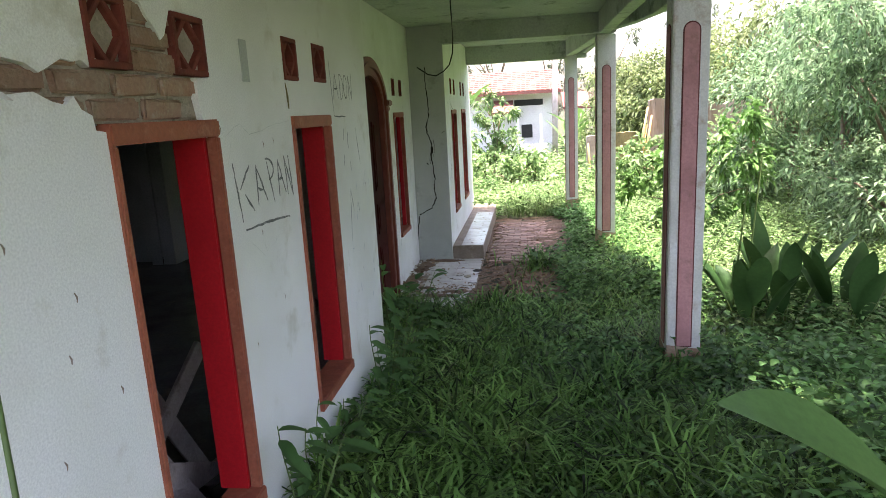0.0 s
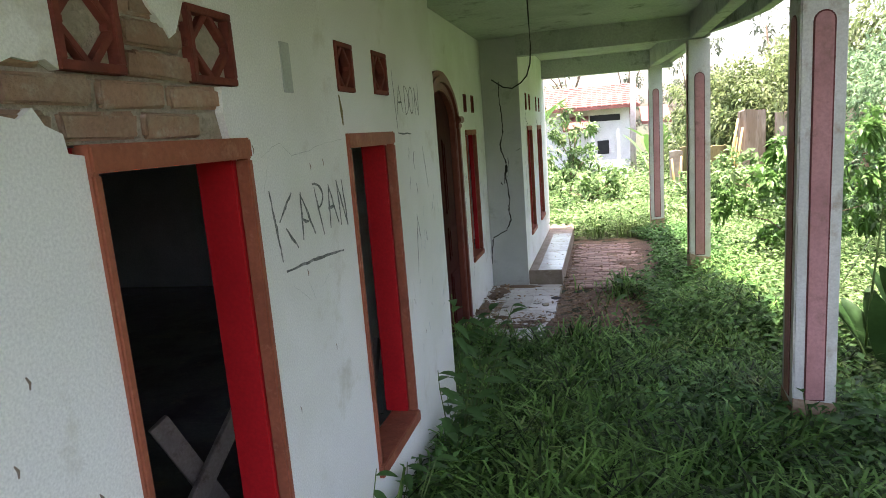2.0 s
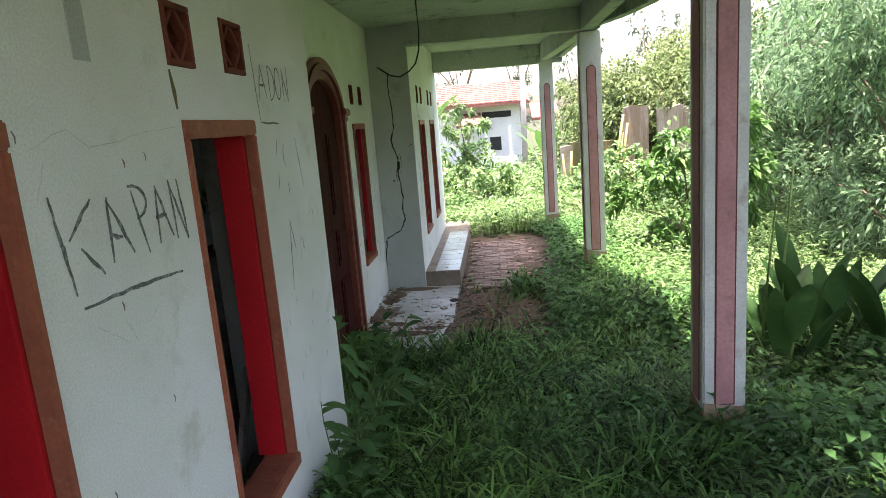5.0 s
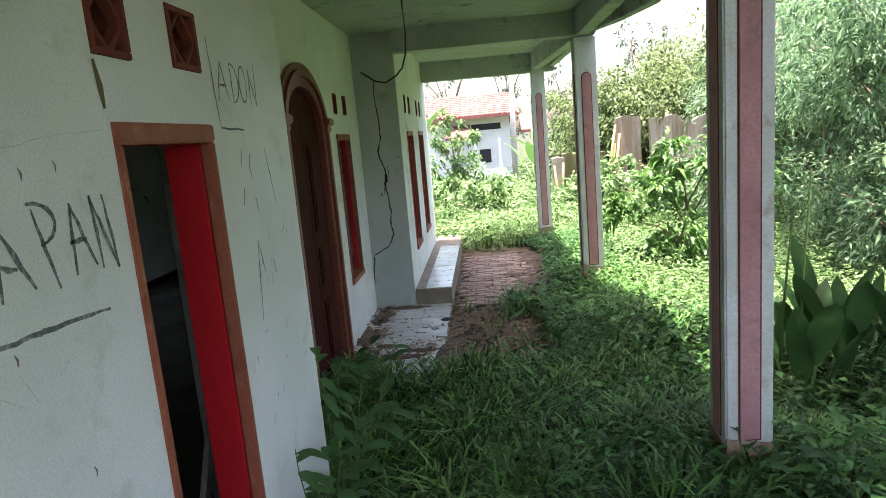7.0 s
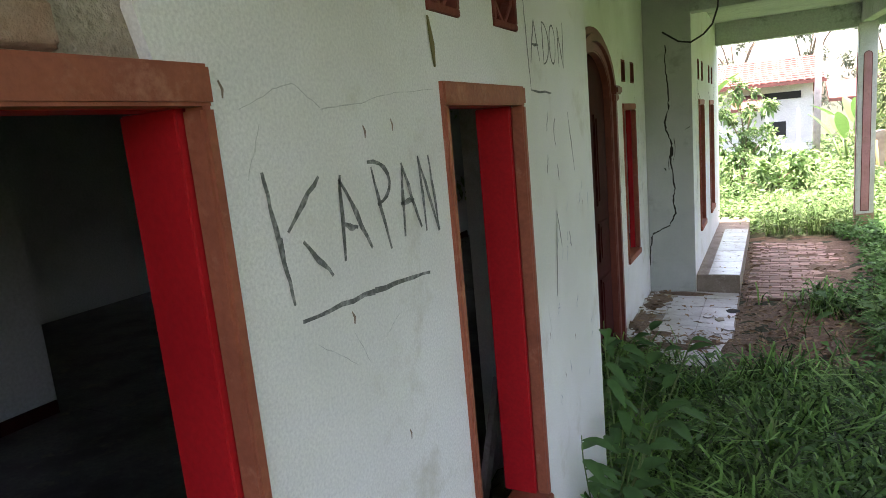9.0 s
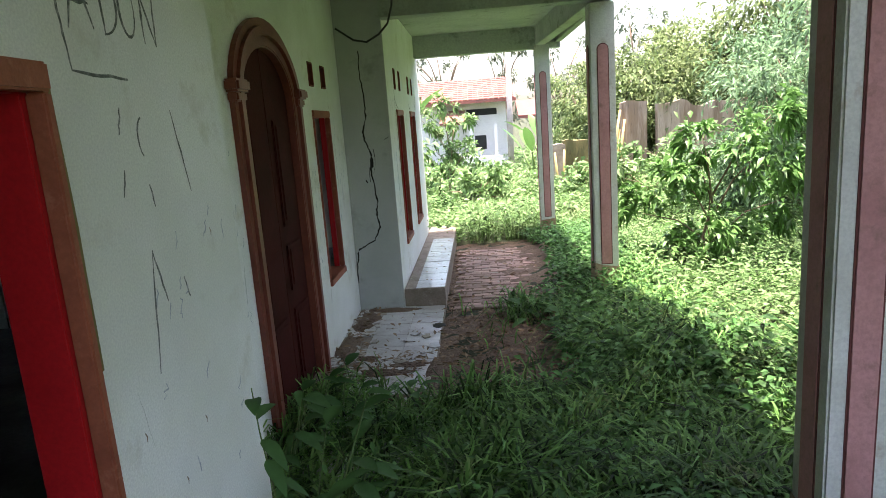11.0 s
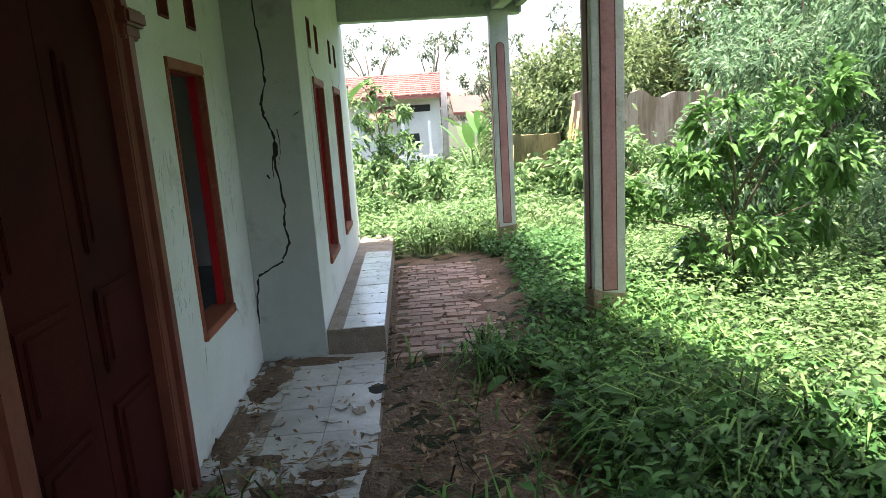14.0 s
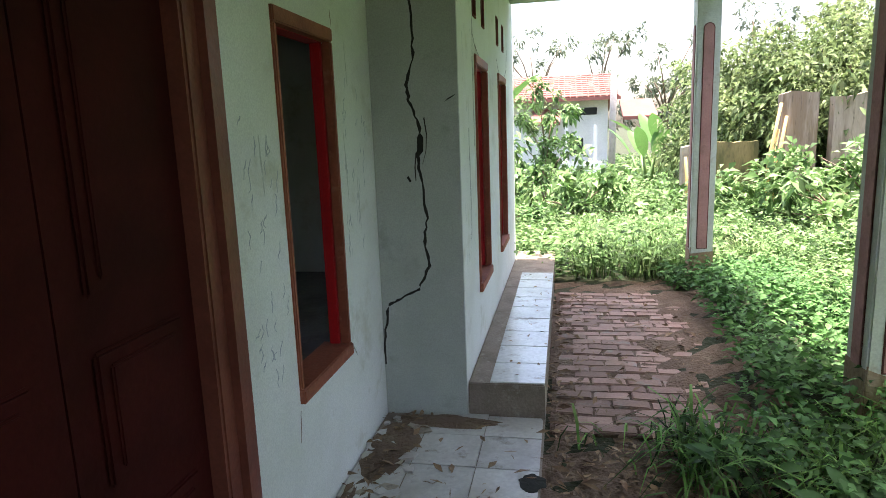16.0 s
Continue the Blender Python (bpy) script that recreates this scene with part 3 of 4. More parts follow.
for k in range(1, 9):
    o = new("tile", ltile.data)
    o.parent, o.location = ledge, (0.118 + random.uniform(-0.001, 0.001), 0.012 + 0.293 * k, 0.222)
    o.rotation_euler = (random.uniform(-0.004, 0.004), random.uniform(-0.006, 0.006), 0)
tagged(ledge, "low cement ledge topped with white tiles", "ledge")

terrace = empty("terrace_floor", (0, 0, 0))
part("base", box(XB + 0.003, 0.405, 4.0, 7.998, -0.2, -0.008, 0.004), M_GROUT, terrace, "dirty cement bed")
bm = box(0, 0.296, 0, 0.296, -0.012, 0.0, 0.0015)
ttile = part("tile", bm, M_TILE_DIRTY, terrace, "white ceramic floor tile")
ttile.location = (-0.186, 7.76, 0.0)
for i in range(-1, 2):
    for j in range(-13, 1):
        if (i == 0 and j == 0) or (i == -1 and random.random() < 0.6):
            continue
        o = new("tile", ttile.data)
        o.parent = terrace
        o.location = (-0.186 + 0.3 * i, 7.76 + 0.3 * j, random.uniform(-0.002, 0.001))
        if i == -1:
            o.scale.x = 0.82
            o.location.x += 0.05
        if i == 1:
            o.scale.x = 0.95
        if j == 0:
            o.scale.y = 0.76
for k in range(70):
    s = random.uniform(0.02, 0.07)
    bm = bmesh.new()
    a0 = random.uniform(0, 6)
    f = bm.faces.new([bm.verts.new((s * random.uniform(0.6, 1.1) * math.cos(a0 + 1.26 * q), s * random.uniform(0.6, 1.1) * math.sin(a0 + 1.26 * q), 0)) for q in range(5)])
    e = bmesh.ops.extrude_face_region(bm, geom=[f])
    bmesh.ops.translate(bm, vec=(0, 0, 0.012), verts=[g for g in e["geom"] if isinstance(g, bmesh.types.BMVert)])
    bmesh.ops.recalc_face_normals(bm, faces=bm.faces[:])
    sh = part("tile_shard", bm, M_TILE_DIRTY if k % 3 else M_MORTAR, terrace)
    sh.location = (random.uniform(XB + 0.04, -0.2) if k < 50 else random.uniform(-0.2, 0.4), random.uniform(5.8, 7.9), 0.002 if k >= 50 else -0.006)
    sh.rotation_euler = (random.uniform(-0.12, 0.12), random.uniform(-0.12, 0.12), 0)
def dirt_patch(x, y, rx, ry, mat, high=0.012):
    bm = bmesh.new()
    n, ph = 26, random.uniform(0, 9)
    rings = []
    for f, h in ((1.0, -0.002), (0.8, 0.5), (0.45, 1.0)):
        rings.append([bm.verts.new((x + rx * f * (1 + 0.35 * noise.noise(Vector((math.cos(a) * 1.8 + ph, math.sin(a) * 1.8, 0)))) * math.cos(a) * random.uniform(0.9, 1.1),
                                    y + ry * f * (1 + 0.35 * noise.noise(Vector((math.cos(a) * 1.8 + ph, math.sin(a) * 1.8, 3)))) * math.sin(a) * random.uniform(0.9, 1.1),
                                    max(h * high * random.uniform(0.6, 1.3), -0.002))) for a in [2 * math.pi * k / n for k in range(n)]])
    for p, q2 in zip(rings, rings[1:]):
        for k in range(n):
            bm.faces.new((p[k], p[(k + 1) % n], q2[(k + 1) % n], q2[k]))
    bm.faces.new(rings[-1])
    bmesh.ops.recalc_face_normals(bm, faces=bm.faces[:])
    part("dirt_patch", bm, mat, terrace, "heap of brown soil and rubble dust; the black one paints a hole")


for q in ((-0.02, 6.32, 0.26, 0.07), (0.2, 6.45, 0.16, 0.06), (-0.3, 6.1, 0.14, 0.2), (-0.35, 6.9, 0.09, 0.4), (-0.32, 7.6, 0.11, 0.3), (-0.1, 7.9, 0.28, 0.07), (0.40, 6.25, 0.07, 0.3), (0.39, 5.8, 0.08, 0.22), (0.05, 5.85, 0.3, 0.1), (-0.15, 6.62, 0.1, 0.05)):
    dirt_patch(*q, M_SOIL)
# flat black patch painted as the dark inside of a hole in the tiles
dirt_patch(0.37, 7.36, 0.055, 0.07, M_CRACK, 0.004)
tagged(terrace, "cracked white tile terrace littered with dry leaves", "floor", kind="structure")

paving = empty("paved_path", (0, 0, 0))
part("bed", box(0.43, 1.62, 7.9, 10.75, -0.2, -0.032, 0.004), M_SOIL, paving)
bm = box(-0.098, 0.098, -0.048, 0.048, -0.05, 0.0, 0.006)
pav0 = None
px, row = 7.95, 0
while px < 10.68:
    yv = px
    n = 5
    for i in range(n):
        xx = 0.56 + 0.205 * i + (0.1 if row % 2 else 0)
        lim = 1.25 + 0.32 * min(1, (yv - 7.9) / 1.2)
        if xx > lim or random.random() < 0.02:
            continue
        if pav0 is None:
            ob = part("paver", bm, M_PAVER, paving)
            pav0 = ob.data
        else:
            ob = new("paver", pav0)
            ob.parent = paving
        ob.location = (xx + random.uniform(-0.006, 0.006), yv + random.uniform(-0.004, 0.004), -0.022 + random.uniform(-0.006, 0.006))
        ob.rotation_euler = (random.uniform(-0.04, 0.04), random.uniform(-0.03, 0.03), random.uniform(-0.05, 0.05))
    px += 0.104
    row += 1
tagged(paving, "worn reddish concrete pavers leading along the porch", "path", kind="structure")

# ---- things on the walls ----
def scrawl(name, strokes, width, mat, label, x=0.0):
    root = empty(name, (0, 0, 0))
    for s in strokes:
        part("stroke", ribbon(s, width, x), mat, root)
    return tagged(root, label, "graffiti")


def line(*p, n=6):
    out = []
    for a, c in zip(p, p[1:]):
        out += wobble(a, c, n, 0.002)
    return out


def curve(cy, cz, ry, rz, a0, a1, n=12):
    return [(cy + ry * math.cos(radians(a0 + (a1 - a0) * i / n)), cz + rz * math.sin(radians(a0 + (a1 - a0) * i / n))) for i in range(n + 1)]


def kz(u, v):
    return (2.02 + 0.56 * u, 1.768 - 0.012 * u - 0.19 * v)


scrawl("scrawled_word", [
    line(kz(0.0, 0.0), kz(0.03, 0.55), kz(0.06, 1.12)), line(kz(0.235, 0.08), kz(0.07, 0.5)), line(kz(0.13, 0.62), kz(0.25, 0.98)),
    line(kz(0.34, 0.10), kz(0.32, 0.9)), line(kz(0.335, 0.12), kz(0.48, 0.85)), line(kz(0.325, 0.55), kz(0.41, 0.62)),
    line(kz(0.52, 0.06), kz(0.60, 0.93)), [kz(0.52 + 0.11 * math.sin(radians(a)), 0.22 - 0.22 * math.cos(radians(a))) for a in range(-10, 190, 20)],
    line(kz(0.72, 0.05), kz(0.70, 0.85)), line(kz(0.72, 0.05), kz(0.83, 0.8)), line(kz(0.69, 0.48), kz(0.79, 0.46)),
    line(kz(0.85, 0.0), kz(0.87, 0.85)), line(kz(0.85, 0.0), kz(0.97, 0.9)), line(kz(0.93, -0.02), kz(0.975, 0.9)),
    line((2.067, 1.522), (2.28, 1.518), (2.503, 1.504))], 0.012, M_CHARCOAL, "charcoal word scrawled in capitals on the white wall")


def az(u, v):
    return (3.29 + 0.37 * u, 2.15 - 0.16 * v)


scrawl("scrawled_name", [
    line(az(-0.13, -0.3), az(-0.1, 0.6), az(-0.06, 1.5)), line(az(-0.06, 1.5), az(0.5, 1.52)),
    line(az(0.1, 0.1), az(-0.02, 0.95)), line(az(0.1, 0.1), az(0.22, 0.9)), line(az(0.03, 0.6), az(0.2, 0.58)),
    line(az(0.33, 0.1), az(0.34, 0.95)), [az(0.33 + 0.17 * math.sin(radians(a)), 0.52 - 0.42 * math.cos(radians(a))) for a in range(0, 181, 15)],
    [az(0.62 + 0.09 * math.cos(radians(a)), 0.5 + 0.4 * math.sin(radians(a))) for a in range(0, 361, 20)],
    line(az(0.8, 0.95), az(0.8, 0.1)), line(az(0.8, 0.1), az(0.95, 0.95)), line(az(0.95, 0.95), az(0.98, -0.05))], 0.009, M_CHARCOAL,
    "thin charcoal name scrawled on the white wall")
scrawl("scratch_marks", [
    [(3.51 + 0.03 * math.cos(radians(a)), 1.77 + 0.05 * math.sin(radians(a))) for a in range(100, 250, 20)], line((3.66, 1.84), (3.72, 1.62)), line((3.42, 1.84), (3.40, 1.78)),
    line((3.46, 1.5), (3.41, 1.2)), line((3.46, 1.5), (3.5, 1.36)), line((3.40, 1.7), (3.38, 1.64)), line((3.5, 1.66), (3.51, 1.6)), line((3.6, 1.4), (3.62, 1.34))], 0.008, M_CHARCOAL, "stray charcoal strokes scratched on the white wall")
scrawl("faint_hairlines", [
    line((1.99, 1.86), (2.07, 1.89), (2.12, 1.9), (2.18, 1.86), (2.3, 1.87), (2.42, 1.89), (2.6, 1.9)), line((2.03, 1.84), (1.99, 1.76)),
    line((2.1, 1.47), (2.2, 1.40)), line((2.2, 1.46), (2.24, 1.39)), line((2.3, 1.42), (2.36, 1.45)), line((3.3, 1.2), (3.33, 1.05))],
    0.0022, M_FAINT, "faint hairline cracks and smudges in white plaster")
tagged(part("plaster_patch", box(-0.002, 0.003, 2.185, 2.245, 2.05, 2.20, 0.001), M_PLASTER_GREY), "square grey mortar patch on the white wall", "patch")
chip = [(2.6, 2.06), (2.612, 2.0), (2.615, 1.95)]
scrawl("damp_streak", [chip, line((3.185, 1.9), (3.19, 1.3))], 0.02, M_MOSSY, "damp brown streak under a vent block")
scrawl("plaster_chips", [[(y, z), (y + 0.006, z - 0.012), (y + 0.004, z - 0.024)] for y, z in ((1.17, 1.55), (1.27, 1.28), (1.0, 1.7), (1.05, 1.2), (1.2, 1.0), (1.96, 1.9), (2.3, 1.83), (2.4, 1.84), (2.2, 1.5), (2.35, 1.2),
       (3.3, 1.1), (3.45, 0.9), (3.6, 1.0), (1.12, 1.42), (2.05, 1.1), (3.8, 1.5))], 0.006, M_GROUT, "small chips and dents in the plaster")
scrawl("recess_scratches", [line((5.08, 1.6), (5.11, 1.35)), line((5.15, 1.1), (5.13, 0.9)), line((6.75, 1.5), (6.76, 1.3)), line((7.55, 1.5), (7.57, 1.2)), line((7.7, 1.3), (7.72, 1.05)), line((7.62, 1.9), (7.64, 1.7)),
       line((7.5, 0.55), (7.56, 0.47), n=2)], 0.012, M_FAINT, "grey scuffs on the recessed white wall", XB)
scrawl("bay_scratches", [line((8.3, 1.7), (8.32, 0.9)), line((9.5, 1.9), (9.52, 1.75)), line((9.6, 0.75), (9.66, 0.70), n=2), line((8.53, 2.0), (8.5, 1.0)), line((10.55, 2.0), (10.75, 2.25))], 0.014, M_FAINT, "hairline cracks beside the bay windows")

def scuff_patch(name, n, y0, y1, z0, z1, x, label, avoid=None):
    """A patch of short, faint scribbled rubs."""
    out = []
    while len(out) < n:
        cy, cz = random.uniform(y0, y1), random.uniform(z0, z1)
        if avoid and avoid[0] < cy < avoid[1]:
            continue
        k, a0 = random.randint(3, 6), random.uniform(0.3, 1.4)
        out.append([(cy + 0.028 * j * math.cos(a0) / k + random.uniform(-0.012, 0.012), cz + 0.09 * j * math.sin(a0) / k + random.uniform(-0.006, 0.006)) for j in range(k)])
    return scrawl(name, out, 0.007, M_SMUDGE, label, x)


scuff_patch("rubbed_scuffs", 34, 6.62, 6.86, 0.62, 1.6, XB, "blue-grey rubbed scuffs beside a window")
scuff_patch("rubbed_scuffs", 34, 7.5, 7.86, 0.95, 1.7, XB, "blue-grey rubbed scuffs beside a window")
scuff_patch("rubbed_scuffs", 22, 8.1, 8.5, 0.7, 2.0, 0.0, "blue-grey rubbed scuffs on the bay wall")
scuff_patch("rubbed_scuffs", 14, 5.02, 5.2, 0.7, 1.8, XB, "blue-grey rubbed scuffs beside the arched door")
scuff_patch("rubbed_scuffs", 16, 3.3, 3.9, 0.7, 1.7, 0.0, "faint grey rubs on the white wall")
scrawl("settling_cracks", [line((8.50, 2.12), (8.53, 2.02), (8.60, 1.97), (8.72, 1.94), (8.78, 1.925)), line((8.50, 2.1), (8.49, 1.7), (8.5, 1.4)), line((9.8, 2.02), (9.9, 1.96), (10.0, 1.925)), line((10.45, 1.93), (10.62, 2.0), (10.75, 2.2)), line((8.28, 1.5), (8.3, 1.1), (8.27, 0.9))],
       0.012, M_CRACK, "dark settling cracks round the bay windows")
scrawl("settling_cracks", [line((7.47, 1.5), (7.475, 1.1), (7.47, 0.7)), line((7.47, 2.0), (7.48, 1.93)), line((7.5, 0.54), (7.55, 0.49)), line((6.90, 0.50), (6.88, 0.38))], 0.008, M_GROUT, "thin dirty gap round the window frame", XB)

# long crack on the grey return wall, which faces -y
crack = empty("wall_crack", (0, 0, 0))
cp = [(-0.235, 2.45), (-0.235, 2.2), (-0.215, 2.0), (-0.222, 1.84), (-0.26, 1.72), (-0.245, 1.63), (-0.20, 1.53), (-0.20, 1.42), (-0.215, 1.36), (-0.195, 1.24), (-0.18, 1.06), (-0.195, 0.94), (-0.18, 0.81), (-0.235, 0.69),
      (-0.33, 0.64), (-0.405, 0.60), (-0.435, 0.43), (-0.43, 0.23)]
dense = []
for a, c in zip(cp, cp[1:]):
    for k in range(5):
        dense.append((a[0] + (c[0] - a[0]) * k / 5 + random.uniform(-0.006, 0.006), a[1] + (c[1] - a[1]) * k / 5))
bm = bmesh.new()
prev = None
for i, (x, z) in enumerate(dense):
    w = 0.0032 + 0.007 * random.random() * (1.0 if 0.5 < z < 1.9 else 0.5)
    if 1.38 < z < 1.47:
        w = 0.016
    slope = i > 55 and 0.58 < z < 0.7
    v = [bm.verts.new((x - (0 if slope else w), 7.981, z - (w if slope else 0))), bm.verts.new((x + (0 if slope else w), 7.981, z + (w if slope else 0)))]
    if prev:
        bm.faces.new((prev[0], prev[1], v[1], v[0]))
    prev = v
part("split", bm, M_CRACK, crack)
for pts, wd in (([(-0.175, 1.56), (-0.165, 1.48), (-0.17, 1.40), (-0.19, 1.33)], 0.006), ([(-0.222, 1.38), (-0.23, 1.32), (-0.228, 1.25)], 0.008), ([(-0.27, 1.27), (-0.255, 1.245)], 0.01), ([(-0.06, 1.64), (-0.02, 1.66)], 0.016)):
    bm = bmesh.new()
    prev = None
    for i, (x, z) in enumerate(pts):
        w = wd * (1 - 0.6 * i / len(pts)) / 2
        v = [bm.verts.new((x - w, 7.9805, z - w)), bm.verts.new((x + w, 7.9805, z + w))]
        if prev:
            bm.faces.new((prev[0], prev[1], v[1], v[0]))
        prev = v
    part("side_split", bm, M_CRACK, crack)
tagged(crack, "long dark jagged crack down the grey plaster", "crack")

# hanging cable
wp = [(0.40, 5.5, 2.93), (0.405, 5.5, 2.7), (0.41, 5.5, 2.5), (0.40, 5.5, 2.38), (0.37, 5.5, 2.29), (0.32, 5.5, 2.24), (0.25, 5.5, 2.205), (0.18, 5.5, 2.22), (0.09, 5.49, 2.285)]
tagged(part("hanging_cable", tube(wp, 0.006, 6), M_WIRE), "loose black cable hanging from the porch ceiling", "cable")

# exposed brickwork
bw = empty("exposed_brickwork", (0, 0, 0))
part("mortar", box(-0.13, -0.022, 0.7, 1.95, 1.921, 2.30), M_MORTAR, bw, "crumbling sandy mortar bed")
bdata = []
for k in range(3):
    bm = box(-0.012, 0.012, -0.095, 0.095, -0.026, 0.026, 0.006)
    for v in bm.verts:
        v.co += Vector((random.uniform(-0.004, 0.004), random.uniform(-0.006, 0.006), random.uniform(-0.004, 0.004)))
    me = bpy.data.meshes.new("brick")
    bm.to_mesh(me)
    bm.free()
    me.materials.append(M_BRICK)
    bdata.append(me)
for r in range(6):
    z = 1.955 + 0.064 * r
    for k in range(6):
        y = 0.8 + 0.215 * k + (0.1 if r % 2 else 0)
        if y > 1.84 or (r >= 2 and y > 1.72):
            continue
        if r >= 2 and 1.26 < y < 1.62 and y - 0.095 < 1.53:
            y = 1.63
        o = new("brick", bdata[(r + k) % 3])
        o.parent = bw
        o.location = (-0.019 + random.uniform(-0.004, 0.003), y, z)
        o.rotation_euler = (random.uniform(-0.03, 0.03), 0, 0)
tagged(bw, "bare red bricks where the plaster has fallen off", "bricks")


# planks lying in the dark room behind the windows
def plank(a, c, w=0.08, th=0.025):
    a, c = Vector(a), Vector(c)
    d = c - a
    bm = box(-w / 2, w / 2, -th / 2, th / 2, 0, d.length, 0.003)
    bm.transform(Matrix.Translation(a) @ d.to_track_quat("Z", "X").to_matrix().to_4x4())
    ob = part("loose_plank", bm, M_PLANK)
    return tagged(ob, "grey weathered plank lying in the dim room", "plank", group="loose planks")


plank((-0.55, 2.62, 0.05), (-0.7, 2.25, 0.92))
plank((-0.75, 1.75, 0.05), (-0.55, 2.6, 0.88))
plank((-0.35, 1.9, 0.62), (-0.5, 2.75, 0.12), 0.1)
plank((-0.45, 1.95, 0.70), (-0.25, 2.2, 0.05))
plank((-0.9, 2.0, 0.06), (-0.5, 2.8, 0.25), 0.07)
plank((-0.30, 3.06, 0.03), (-0.30, 3.52, 0.82), 0.06)
plank((-1.9, 1.4, 0.05), (-1.2, 2.4, 0.12), 0.12, 0.06)

# ---- plants ----
def region(n, x0, x1, y0, y1, keep):
    x, y = rng.uniform(x0, x1, n), rng.uniform(y0, y1, n)
    k = rng.random(n) < keep(x, y)
    return x[k], y[k]


def clumpy(x, y, s=1.0):
    return 0.5 + 0.5 * np.sin(3.1 * x * s + 1.7 * np.sin(2.3 * y * s)) * np.sin(2.7 * y * s + 1.3 * np.sin(1.9 * x * s))


def porch_keep(x, y):
    wall = np.where(y < 4.0, 0.02, XB + 0.02)
    k = (x > wall).astype(float) * (0.35 + 0.65 * clumpy(x, y))
    left = x < 0.42
    k = np.where(left & (y > 4.0), k * np.clip((6.3 - y - 0.4 * (x > 0.1)) / 0.7, 0, 1), k)
    soil = (x > 0.38) & (x < 1.4) & (y > 5.75) & (y < 7.4)
    k = np.where(soil, k * 0.012, k)
    strip = (x > 0.40) & (x < 1.75) & (y >= 7.35) & (y < 7.95)
    k = np.where(strip, k * np.where(x < 1.0, 0.02, 0.5), k)
    pave = (x > 0.40) & (y >= 7.95) & (y < 10.75) & (x < 1.35 + 0.25 * np.clip((y - 7.9), 0, 1))
    return np.where(pave, 0.0, k)


x, y = region(125000, XB, 2.5, -0.8, 8.0, lambda x, y: porch_keep(x, y) * (0.15 + 0.85 * (clumpy(x, y, 2.3) > 0.42)))
ln = rng.uniform(0.13, 0.42, len(x)) * (0.55 + 0.6 * clumpy(x, y, 1.3))
tagged(blades("porch_grass", x, y, np.maximum(ground_z(x, y), -0.05), ln, rng.uniform(0.006, 0.017, len(x)), M_GRASS, 1.3),
       "long unmown green grass covering the porch floor", "grass", kind="stuff")


def weed_patch(name, n, x0, x1, y0, y1, keep, h, size, mat, label, slim=0.45, per=9):
    """Low leafy weeds: short stems with leaves all round."""
    x, y = region(n, x0, x1, y0, y1, keep)
    m = len(x)
    hh = h * rng.uniform(0.35, 1.0, m) * (0.6 + 0.6 * clumpy(x, y, 0.6))
    b = np.repeat(np.stack([x, y, ground_z(x, y)], 1), per, 0)
    H = np.repeat(hh, per)
    u = rng.uniform(0.15, 1.0, m * per)
    a = rng.uniform(0, 2 * np.pi, m * per)
    off = np.stack([np.cos(a), np.sin(a), np.zeros_like(a)], 1)
    base = b + off * (0.03 + 0.06 * rng.random((m * per, 1))) * (0.4 + u[:, None]) + np.stack([0 * u, 0 * u, u * H], 1)
    L = size * rng.uniform(0.6, 1.4, m * per)
    ob = leaves(name, base, off + np.array([0, 0, 0.45]) + rng.normal(size=off.shape) * 0.25, L, L * slim, mat, droop=0.35)
    return tagged(ob, label, "weeds", kind="stuff")


def porch_weeds(x, y):
    return porch_keep(x, y) * np.clip((x - 0.7) / 0.9, 0.35, 1)


weed_patch("porch_weeds", 9500, 0.02, 2.6, -0.5, 6.2, porch_weeds, 0.28, 0.072, M_WEED, "small leafy weeds growing in the porch grass", 0.32)
weed_patch("creeping_weeds", 4600, 0.6, 2.6, 5.6, 11.2, lambda x, y: porch_keep(x, y) * np.clip((x - 0.9) / 0.5, 0.05, 1) * np.where(y > 7.9, x > 1.45, 1), 0.32, 0.066, M_WEED,
           "dense broad-leaved creeper along the porch edge", 0.48, 11)
weed_patch("near_weeds", 7200, 2.15, 5.5, -0.5, 6.0, lambda x, y: 0.4 + 0.6 * clumpy(x, y), 0.46, 0.08, M_WEED, "leafy weeds beside the porch", 0.4)
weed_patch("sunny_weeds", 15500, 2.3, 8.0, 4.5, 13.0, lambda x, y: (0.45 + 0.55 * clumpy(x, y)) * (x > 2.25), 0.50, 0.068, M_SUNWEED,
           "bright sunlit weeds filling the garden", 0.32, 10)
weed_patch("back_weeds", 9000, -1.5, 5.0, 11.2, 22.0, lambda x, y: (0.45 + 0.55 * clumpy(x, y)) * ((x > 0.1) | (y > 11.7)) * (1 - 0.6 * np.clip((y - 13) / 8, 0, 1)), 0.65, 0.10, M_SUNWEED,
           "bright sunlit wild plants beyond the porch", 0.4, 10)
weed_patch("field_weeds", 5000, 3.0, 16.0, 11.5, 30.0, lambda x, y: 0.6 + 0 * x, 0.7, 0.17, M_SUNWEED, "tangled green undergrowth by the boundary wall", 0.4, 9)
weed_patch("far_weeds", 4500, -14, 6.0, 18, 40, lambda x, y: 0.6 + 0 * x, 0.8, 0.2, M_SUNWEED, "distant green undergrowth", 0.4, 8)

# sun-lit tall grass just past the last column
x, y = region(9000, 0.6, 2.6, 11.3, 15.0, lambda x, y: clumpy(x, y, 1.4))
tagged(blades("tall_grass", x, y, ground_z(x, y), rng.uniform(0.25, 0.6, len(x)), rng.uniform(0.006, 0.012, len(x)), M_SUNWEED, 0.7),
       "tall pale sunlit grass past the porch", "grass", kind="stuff")

